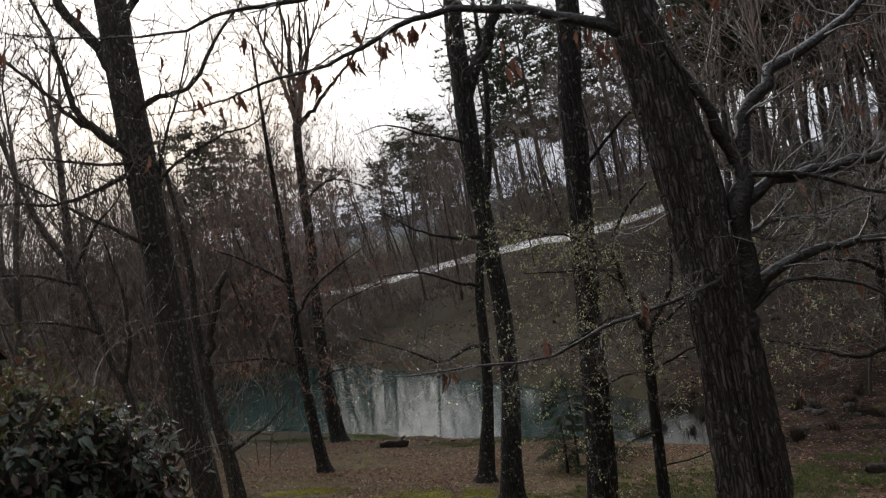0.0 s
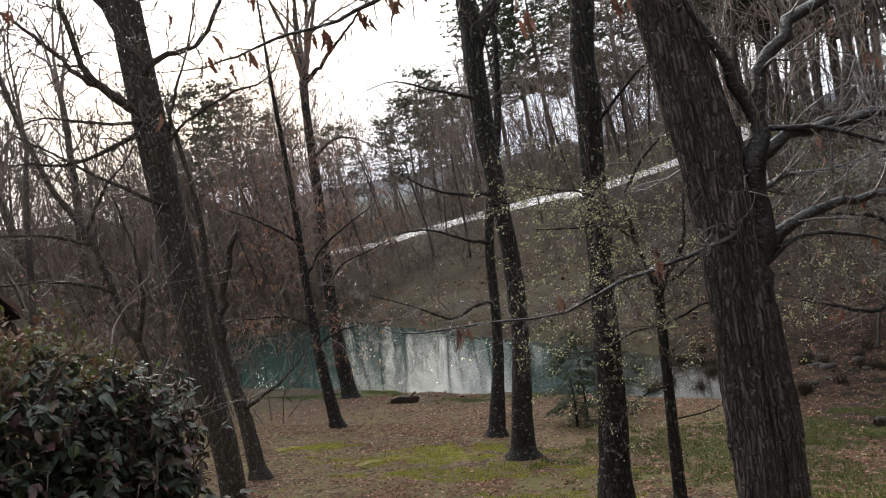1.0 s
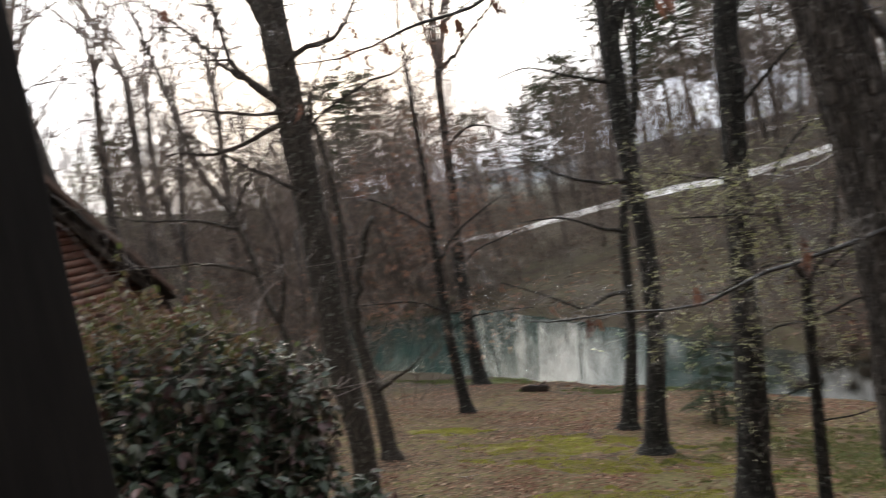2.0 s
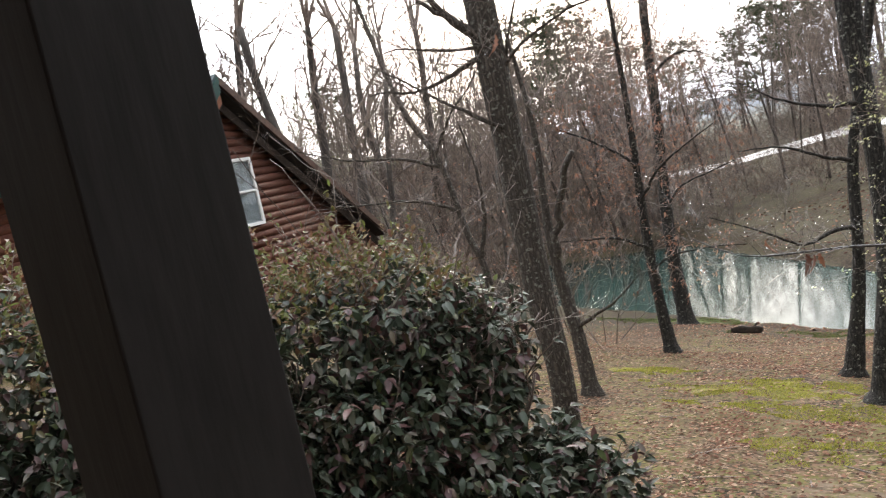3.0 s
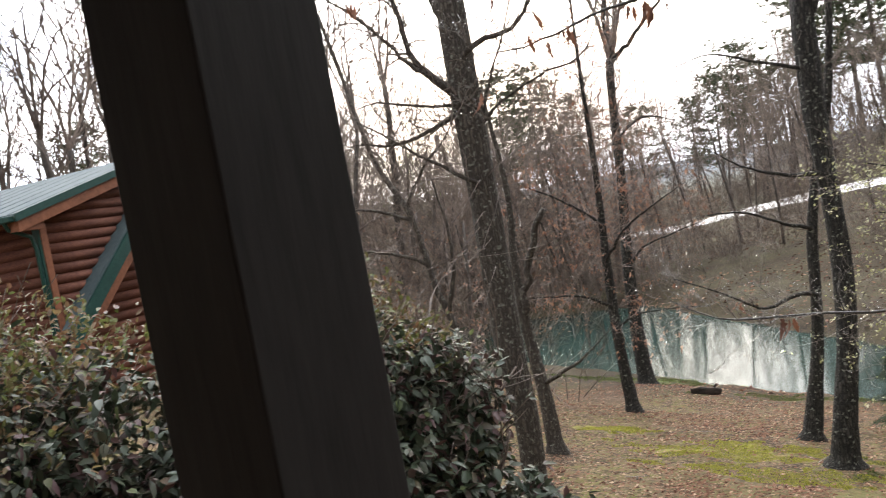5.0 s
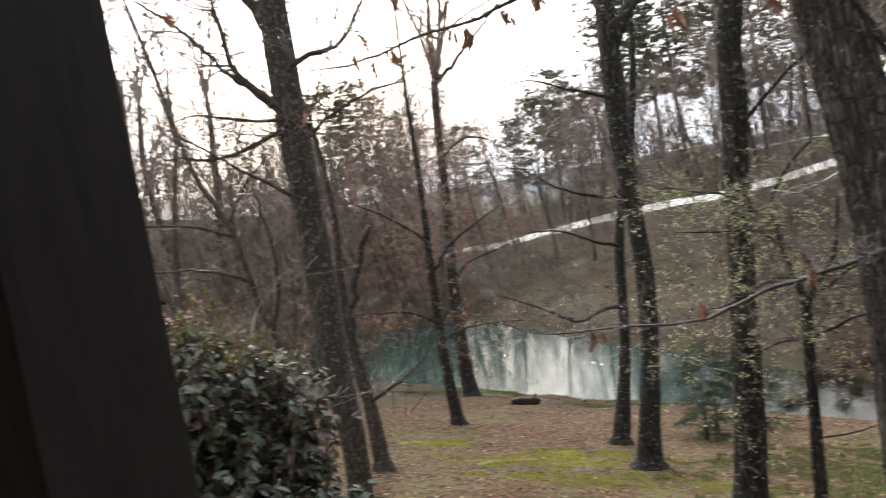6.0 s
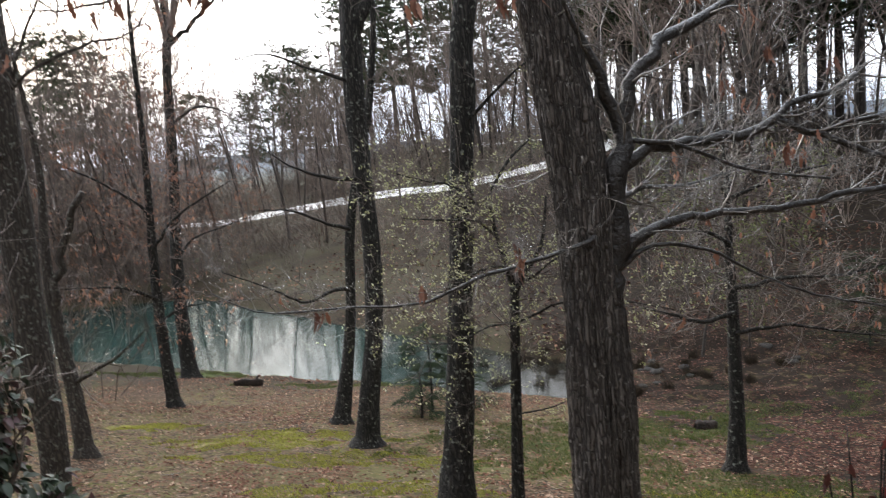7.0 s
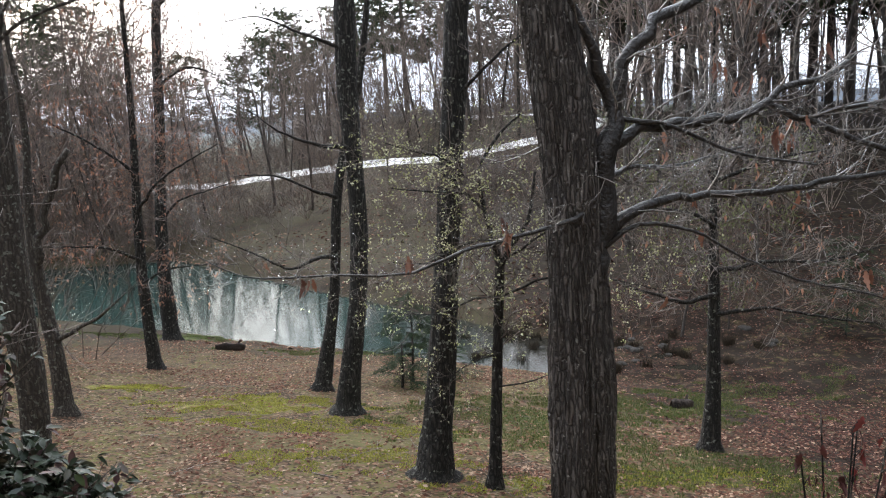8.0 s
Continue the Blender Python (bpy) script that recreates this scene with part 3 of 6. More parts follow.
def road_y(x):
    return 48.9 - 0.12 * x - 0.038 * max(0.0, x) ** 2 * (1 if x < 14 else 14 / x)


def ground_z(x, y):
    """The near slope down to the pond, the pond's bed, and the hill beyond it."""
    near = 1.81 - 0.131 * min(11.0, max(-16.0, x)) - 0.18 * max(-3.0, y)
    fs = far_shore(x)
    d = y - fs
    grade = 0.078 + 0.05 * step01(6, 16, x) + 0.03 * step01(14, 40, x)
    right = step01(8, 16, x)
    crest = road_y(x) + 1.5 + 5.5 * right - fs
    far = WATER_Z + (grade * d if d < crest else grade * crest + (0.6 * right - 1.6 * (1 - right)) * (1 - math.exp((crest - d) / 12.0)))
    far += 0.25 * step01(0, 1.2, d) - 0.03
    left = WATER_Z + 0.16 * (-17.0 - x)
    bed = WATER_Z - 0.45 + 0.48 * step01(4.7, 5.8, x) + 0.13 * step01(7.6, 10.0, x) + 0.1 * step01(5.0, 6.0, x) * noise.noise((x * 0.9, y * 2.0, 7.0))
    k = 0.06
    top = max(near, far, left, bed)
    z = top + k * math.log(sum(math.exp(max(-40.0, (h - top) / k)) for h in (near, far, left, bed)))
    if y > 130:
        z = z * max(0.0, 1 - (y - 130) / 200) + 9 * step01(250, 700, y) * (0.7 + 0.5 * noise.noise((x * 0.004, 3.0, 1.0)))
    rough = 0.05 * noise.noise((x * 0.7, y * 0.7, 0.0)) + 0.025 * noise.noise((x * 2.3, y * 2.3, 4.0))
    if y < 60 and abs(x) < 40:
        return z + rough
    return z + 0.4 * noise.noise((x * 0.05, y * 0.05, 2.0)) + rough


def axis(stops):
    out = []
    for a, b, s in stops:
        k = max(1, int(round((b - a) / s)))
        out += [a + (b - a) * i / k for i in range(k)]
    return out + [stops[-1][1]]


gx = axis([(-1500, -300, 150), (-300, -80, 30), (-80, -24, 4), (-24, -8, 0.5), (-8, 10, 0.16), (10, 24, 0.6), (24, 80, 4), (80, 300, 30), (300, 1500, 150)])
gy = axis([(-300, -40, 40), (-40, -4, 4), (-4, 5, 0.4), (5, 22, 0.16), (22, 60, 0.7), (60, 140, 4), (140, 300, 20), (300, 1500, 80)])
ground_shape = Shape()
ground_shape.v = [(x, y, ground_z(x, y)) for y in gy for x in gx]
nx = len(gx)
ground_shape.f = [(j * nx + i, j * nx + i + 1, (j + 1) * nx + i + 1, (j + 1) * nx + i) for j in range(len(gy) - 1) for i in range(nx - 1)]
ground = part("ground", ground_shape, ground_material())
tagged(ground, "damp woodland slope of soil, moss and trodden leaves", "ground", kind="structure")

pond_bm = bmesh.new()
bmesh.ops.create_grid(pond_bm, x_segments=30, y_segments=20, size=0.5)
bmesh.ops.scale(pond_bm, vec=(40, 26, 1), verts=pond_bm.verts)
bmesh.ops.translate(pond_bm, vec=(-8.5, 24.0, WATER_Z), verts=pond_bm.verts)
pond = part("water", pond_bm, water_material())
tagged(pond, "still murky teal pond water reflecting bare trees", "pond", kind="structure")


road_shape = Shape()
road_line = spline([(-9.5, 50.0, 0, 0.3), (-6.0, 49.6, 0, 1.2), (0.0, 48.9, 0, 1.45), (5.0, 47.4, 0, 1.4), (9.0, 45.2, 0, 1.1), (12.5, 43.4, 0, 0.95), (15.2, 43.5, 0, 1.3), (17.0, 49.0, 0, 1.6), (17.5, 60.0, 0, 1.9), (14.0, 80.0, 0, 1.9)], 0.7)
for i in range(len(road_line)):
    a, b = road_line[max(0, i - 1)], road_line[min(len(road_line) - 1, i + 1)]
    w = np.array([-(b[1] - a[1]), b[0] - a[0]])
    w /= np.linalg.norm(w)
    c = road_line[i]
    for j in range(6):
        k = 2 * j / 5 - 1
        x, y = c[0] + w[0] * c[3] * k, c[1] + w[1] * c[3] * k + 0.2 * noise.noise((c[0] * 0.8, j * 3.0, 0)) * (j in (0, 5))
        road_shape.v.append((x, y, max(ground_z(x, y), ground_z(c[0], c[1]) - 0.1) + 0.06 - (0.12 if j in (0, 5) else 0.0)))
road_shape.f = [(i * 6 + j, i * 6 + j + 1, (i + 1) * 6 + j + 1, (i + 1) * 6 + j)[::-1] for i in range(len(road_line) - 1) for j in range(5)]
road = part("road", road_shape, GRAVEL)
tagged(road, "pale wet gravel lane climbing the far hillside", "road", kind="structure")


# ---------------------------------------------------------------- porch where the camera stands
PORCH = Matrix.Translation((-0.5585, 0.601, 0)) @ Matrix.Rotation(1.294, 4, "Z")     # x: outward, y: along the rail to the left
DECK_Z = 2.4

porch = thing("porch", (0, 0, 0), "wooden porch with dark post and pale rail cap", "porch", kind="structure")
porch.matrix_world = PORCH
for i in range(20):
    b = part("floorboard", box(0.138, 7.0, 0.03, (0.02 - 0.145 * i, 0.0, DECK_Z - 0.015), 0.004), DECK_WOOD, porch, smooth=False)
part("joist_skirt", box(0.04, 7.0, 0.2, (0.11, 0.0, DECK_Z - 0.14), 0.004), DECK_WOOD, porch, smooth=False)
for yy in (-3.3, 0.0, 3.3):
    part("footing", box(0.14, 0.14, 1.3, (0.0, yy, DECK_Z - 0.69), 0.006), POST_WOOD, porch, smooth=False)
part("rail_cap", box(0.14, 3.1, 0.038, (0.0, 1.62, 3.35), 0.006), DECK_WOOD, porch, "pale weathered rail cap", smooth=False)
part("rail_cap", box(0.14, 3.1, 0.038, (0.0, -1.62, 3.35), 0.006), DECK_WOOD, porch, "pale weathered rail cap", smooth=False)
for i in range(46):
    yy = -3.15 + 0.14 * i
    if abs(yy) > 0.1:
        part("baluster", box(0.035, 0.035, 0.86, (0.0, yy, 2.9), 0.003), DECK_WOOD, porch, smooth=False)
part("bottom_rail", box(0.05, 6.4, 0.07, (0.0, 0.0, 2.5), 0.004), DECK_WOOD, porch, smooth=False)
part("beam", box(0.16, 7.0, 0.24, (0.0, 0.0, 5.02), 0.006), POST_WOOD, porch, smooth=False)
part("porch_roof", box(3.6, 7.4, 0.1, (-1.3, 0.0, 5.3), 0.01, Matrix.Rotation(radians(7), 4, "Y")), POST_WOOD, porch, smooth=False)
# out of view behind the camera, enlarged to block sky light from behind
part("unseen_house_wall", box(0.2, 18.5, 6.4, (-3.0, -4.75, 4.2), 0.01), HOUSE_WALL, porch, smooth=False)
post = thing("porch_post", (0, 0, 0), "thick dark brown square wooden porch post", "post")
post.matrix_world = PORCH
part("shaft", box(0.14, 0.14, 2.5, (0, 0, DECK_Z + 1.25), 0.0025), POST_WOOD, post, smooth=False)


# ---------------------------------------------------------------- log cabin
# local x runs along the gable wall away from the camera, -y faces out of it
CABIN = Matrix.Translation((-11.32, 10.04, 0)) @ Matrix.Rotation(radians(90), 4, "Z")
APEX_X, APEX_Z, PITCH, LEFT_PITCH = 4.04, 6.6, 0.755, 0.92      # of the steep front gable's rakes
WING_Z, WING_PITCH, WING_RIDGE = 5.12, 0.28, 2.9
EAVE, FRONT, BACK = 0.6, -0.15, 4.3            # overhangs of the wing's roof and its depth
FLOOR_Z = 1.2


def rounded_log(length, height=0.182, depth=0.07):
    """A half-round siding log along +x, its flat back on y = 0, bulging to -y."""
    s = Shape()
    k = 7
    prof = [(0.0 - depth * math.sin(math.pi * i / (k - 1)) ** 0.7, height * (i / (k - 1) - 0.5)) for i in range(k)]
    for x in (0.0, length):
        s.v += [(x, y, z) for y, z in prof]
    s.f = [(i, i + 1, k + i + 1, k + i) for i in range(k - 1)] + [tuple(range(k - 1, -1, -1)), tuple(range(k, 2 * k))]
    return s


def sloped_board(x0, z0, x1, z1, thick, y0, y1):
    """A board in the gable's plane from one end of its lower edge to the other, thick taken upright."""
    s = Shape()
    for y in (y0, y1):
        s.v += [(x0, y, z0), (x1, y, z1), (x1, y, z1 + thick), (x0, y, z0 + thick)]
    s.f = [(0, 1, 2, 3), (7, 6, 5, 4), (0, 4, 5, 1), (1, 5, 6, 2), (2, 6, 7, 3), (3, 7, 4, 0)]
    return s


def log_cabin():
    cabin = thing("log_cabin", (0, 0, 0), "red-stained log cabin with green metal roof", "house")
    cabin.matrix_world = CABIN
    wall = part("gable_wall", box(8.4, 0.14, 1.7, (4.25, 0.32, FLOOR_Z + 0.85), 0), LOG_WOOD, cabin, smooth=False)
    # courses of the wing's gable, ending at the steep roof, and of the steep gable between its rakes
    z = FLOOR_Z + 0.1
    while z < APEX_Z - 0.4:
        left = APEX_X - (APEX_Z - 0.25 - z) / LEFT_PITCH
        right = APEX_X + (APEX_Z - 0.25 - z) / PITCH
        lo = max(0.06, left)
        if right > lo + 0.1:
            ob = part("siding_log", rounded_log(right - lo), LOG_WOOD, wall)
            ob.location = (lo, 0.24, z)
        end = left + 0.2
        if z > 2.6 and end > 0.2:
            begin = max(0.06, (z - WING_Z + 0.27) / WING_PITCH - EAVE)
            if end > begin + 0.1 and begin < WING_RIDGE:
                ob = part("siding_log", rounded_log(min(end, WING_RIDGE) - begin), LOG_WOOD, wall)
                ob.location = (begin, 0.14, z)
        z += 0.178
    part("gable_infill", gable_panel(), LOG_WOOD, cabin, smooth=False)
    side = part("side_wall", box(0.14, 4.0, 3.6, (0.08, 2.15, FLOOR_Z + 1.8), 0), LOG_WOOD, cabin, smooth=False)
    z = FLOOR_Z + 0.1
    while z < WING_Z - 0.25:
        ob = part("siding_log", rounded_log(3.9), LOG_WOOD, side)
        ob.matrix_local = Matrix.Translation((0.01, 4.1, z)) @ Matrix.Rotation(radians(-90), 4, "Z")
        z += 0.178
    part("corner_board", box(0.05, 0.12, 3.7, (-0.035, 0.1, FLOOR_Z + 1.85), 0.004), GREEN_TRIM, cabin, "green corner board", smooth=False)
    part("corner_board", box(0.13, 0.05, 3.7, (0.05, 0.045, FLOOR_Z + 1.85), 0.004), BOARD_WOOD, cabin, smooth=False)
    # the wing's shallow roof with its eave towards -x
    roof = part("wing_roof", wing_roof(), GREEN_METAL, cabin, "pale green standing-seam metal roof", smooth=False)
    slope_z = lambda x: WING_Z - 0.17 + (x + EAVE) * WING_PITCH
    for i in range(9):
        seam = Shape()
        y = FRONT + 0.12 + 0.52 * i
        tube(seam, [(-EAVE, y, slope_z(-EAVE), 0.012), (WING_RIDGE, y, slope_z(WING_RIDGE), 0.009)], 4)
        part("seam", seam, GREEN_METAL, roof)
    low, far = slope_z(-EAVE), slope_z(WING_RIDGE)
    part("wing_roof", sloped_board(WING_RIDGE, far - 0.05, 2 * WING_RIDGE + EAVE, low - 0.05, 0.05, 1.6, BACK), GREEN_METAL, cabin, smooth=False)
    part("rake_trim", sloped_board(-EAVE, low - 0.13, WING_RIDGE, far - 0.13, 0.13, FRONT - 0.04, FRONT - 0.004), GREEN_TRIM, cabin, "dark green rake trim", smooth=False)
    part("rake_fascia", sloped_board(-EAVE + 0.05, low - 0.3, WING_RIDGE, far - 0.314, 0.2, FRONT, FRONT + 0.04), BOARD_WOOD, cabin, smooth=False)
    part("rake_soffit", sloped_board(-EAVE + 0.05, low - 0.17, WING_RIDGE, far - 0.17, 0.03, FRONT + 0.042, 0.2), BOARD_WOOD, cabin, smooth=False)
    part("eave_return", box(0.5, 0.16, 0.17, (-0.31, FRONT + 0.12, low - 0.2), 0.005), BOARD_WOOD, cabin, smooth=False)
    part("eave_soffit", box(0.52, BACK - 0.3, 0.03, (-0.27, BACK / 2 + 0.1, low - 0.14), 0), BOARD_WOOD, cabin, smooth=False)
    gutter = part("gutter", box(0.11, BACK - FRONT, 0.1, (-EAVE - 0.05, (BACK + FRONT) / 2, low - 0.08), 0.02), GREEN_TRIM, cabin, "green gutter", smooth=False)
    spout = Shape()
    tube(spout, [(-EAVE - 0.05, 0.05, low - 0.1, 0.035), (-EAVE + 0.02, 0.06, low - 0.24, 0.035), (-0.16, 0.08, low - 0.38, 0.035), (-0.1, 0.08, low - 0.62, 0.035), (-0.1, 0.08, FLOOR_Z + 0.2, 0.035)], 8)
    part("downspout", spout, GREEN_TRIM, gutter)
    vent = Shape()
    vx = -0.1
    vz = WING_Z - 0.17 + (vx + EAVE) * WING_PITCH
    tube(vent, [(vx, 1.3, vz - 0.1, 0.035), (vx, 1.3, vz + 0.22, 0.035), (vx, 1.3, vz + 0.26, 0.05), (vx, 1.3, vz + 0.3, 0.03)], 10)
    part("vent_pipe", vent, DARK_METAL, cabin, "dark roof vent pipe")
    # the steep gable: two roof planes, fascia boards below their edge, green trim on the left one
    for sgn, half, pitch in ((-1, 4.04, LEFT_PITCH), (1, 5.55, PITCH)):
        x0, x1 = APEX_X + sgn * half, APEX_X
        z0, z1 = APEX_Z - half * pitch, APEX_Z
        pl = part("steep_roof", sloped_board(x0, z0 - 0.02, x1, z1 - 0.02, 0.07, -0.18, 0.45), GREEN_METAL if sgn < 0 else BROWN_BOARD, cabin, smooth=False)
        if sgn < 0:
            part("rake_trim", sloped_board(x0, z0 - 0.17, x1, z1 - 0.17, 0.15, -0.225, -0.185), GREEN_TRIM, pl, "dark green rake trim", smooth=False)
            part("rake_trim", sloped_board(x0, z0 - 0.36, x1, z1 - 0.36, 0.18, -0.2, -0.165), GREEN_TRIM, pl, smooth=False)
            part("rake_fascia", sloped_board(x0, z0 - 0.58, x1, z1 - 0.58, 0.21, -0.17, -0.13), BOARD_WOOD, pl, smooth=False)
        else:
            part("rake_fascia", sloped_board(x0, z0 - 0.2, x1, z1 - 0.2, 0.17, -0.22, -0.185), BROWN_BOARD, pl, smooth=False)
            part("rake_fascia", sloped_board(x0, z0 - 0.62, x1, z1 - 0.62, 0.24, 0.02, 0.06), ROTTEN, pl, "dark frieze board", smooth=False)
        part("soffit", sloped_board(x0, z0 - 0.24, x1, z1 - 0.24, 0.03, -0.16, 0.3), POST_WOOD, pl, smooth=False)
    # window right of the ridge line
    win = part("window", box(0.86, 0.05, 1.42, (4.42, 0.17, 4.08), 0.004), CURTAIN, cabin, "white double-hung window with pale curtain", smooth=False)
    for sx, sz, xx, zz in ((0.86, 0.07, 4.42, 4.81), (0.86, 0.07, 4.42, 3.35), (0.07, 1.4, 4.02, 4.08), (0.07, 1.4, 4.82, 4.08), (0.74, 0.05, 4.42, 4.1)):
        part("window_frame", box(sx, 0.07, sz, (xx, 0.12, zz), 0.006), WHITE_VINYL, win, smooth=False)
    for zz in (4.44, 3.73):
        pane = part("pane", box(0.72, 0.006, 0.64, (4.42, 0.13, zz), 0), GLASS, win, smooth=False)
    return cabin


def gable_panel():
    s = Shape()
    w = 3.95
    for y in (0.25, 0.39):
        s.v += [(APEX_X - w, y, APEX_Z - w * LEFT_PITCH - 0.1), (APEX_X + w, y, APEX_Z - w * PITCH - 0.1), (APEX_X, y, APEX_Z - 0.1)]
    s.f = [(0, 1, 2), (5, 4, 3), (0, 3, 4, 1), (1, 4, 5, 2), (2, 5, 3, 0)]
    return s


def wing_roof():
    s = Shape()
    z = lambda x: WING_Z - 0.17 + (x + EAVE) * WING_PITCH
    a, b = -EAVE, WING_RIDGE
    for y in (FRONT, BACK):
        s.v += [(a, y, z(a)), (b, y, z(b)), (b, y, z(b) - 0.05), (a, y, z(a) - 0.05)]
    s.f = [(0, 1, 2, 3), (7, 6, 5, 4), (0, 4, 5, 1), (1, 5, 6, 2), (2, 6, 7, 3), (3, 7, 4, 0)]
    return s


log_cabin()


# ---------------------------------------------------------------- near trees
def near_tree(name, label, trunk, bark, limbs=(), category="tree", sides=20, step=0.08, rough=0.12, seed=1, twig_mat=None, flare=1.5, auto_twigs=18, twig_len=0.7, crown_up=0, crown_reach=2.5, limb_bark=None, grain=7.0, twig_share=1.0):
    """A tree on the ground at its trunk's first point: trunk, limbs of their own, and fine twigs.
    limbs: (points, number of side twigs, their length)."""
    rng = np.random.default_rng(seed)
    base = np.array(trunk[0][:3], float)
    base[2] = ground_z(base[0], base[1]) - 0.03
    tree = thing(name, base, label, category, group="trees on the slope")
    off = np.array([*base, 0.0])
    pts = [np.array(p, float) - off for p in trunk]
    pts[0][2] = 0.0
    h0 = pts[0][3]
    pts = [np.array([*pts[0][:3] - np.array([0, 0, 0.12]), h0 * flare * 1.1])] + [np.array([*pts[0][:3] + np.array([0, 0, 0.03]), h0 * flare * 0.92])] + [np.array([*(pts[0][:3] * 0.8 + pts[1][:3] * 0.2), h0 * 0.94])] + pts[1:]
    sp = spline(pts, step)
    sh = Shape()
    tube(sh, sp, sides, rough, grain, 1.4, seed * 3.7)
    part("trunk", sh, bark, tree)
    tw = Shape()
    tips = []
    for lp, count, length in limbs:
        q = spline([np.array(p, float) - off for p in lp], 0.1)
        for i in range(2, len(q)):
            q[i][:3] += rng.normal(size=3) * min(0.02, q[i][3] * 0.35)
        ls = Shape()
        tube(ls, q, (24 if q[0][3] > 0.085 else 10) if q[0][3] > 0.02 else 6, 0.1 if q[0][3] > 0.02 else 0.0, 5.0, 1.2, seed)
        part("limb", ls, limb_bark if limb_bark and q[0][3] < 0.12 else bark, tree)
        twigs_along(tw, q, int(count * twig_share), length, 2, rng, tips, 0.12)
    if auto_twigs:
        twigs_along(tw, sp, auto_twigs, twig_len, 2, rng, tips, 0.35, lift=0.1)
    if crown_up:
        p, d = sp[-1][:3], sp[-1][:3] - sp[-4][:3]
        for j in range(crown_up):
            grow(tw, p, turned(d, rng.uniform(0.15, 0.6), rng), crown_reach, sp[-1][3] * 0.6, 3, rng, 0.25, 0.12, 3, 6, (0.35, 0.8), tips)
    if tw.v:
        tagged(part("twig_spray", tw, twig_mat or TWIG, tree), kind="stuff")
    return tree, tips, rng


def tuft_leaves(tree, tips, rng, name, mat, share, size, each=2, hang=True, shapes=4):
    """Leaves at the ends of twigs, each one an object on one of a few meshes."""
    meshes = []
    for i in range(shapes):
        s = Shape()
        s.add(*lobed_leaf(size * rng.uniform(0.75, 1.15), size * rng.uniform(0.34, 0.55), rng))
        meshes.append(s.mesh(name))
        meshes[-1].materials.append(mat)
    for p, d in tips:
        if rng.random() > share:
            continue
        for k in range(rng.integers(1, each + 1)):
            ob = part("leaf", meshes[rng.integers(shapes)], None, tree)
            down = rng.uniform(40, 85) if hang else rng.uniform(-20, 40)
            ob.matrix_local = Matrix.Translation(Vector(p) + Vector(rng.normal(size=3) * 0.02)) @ Euler((rng.uniform(-0.8, 0.8), radians(down), rng.uniform(0, 6.28))).to_matrix().to_4x4()


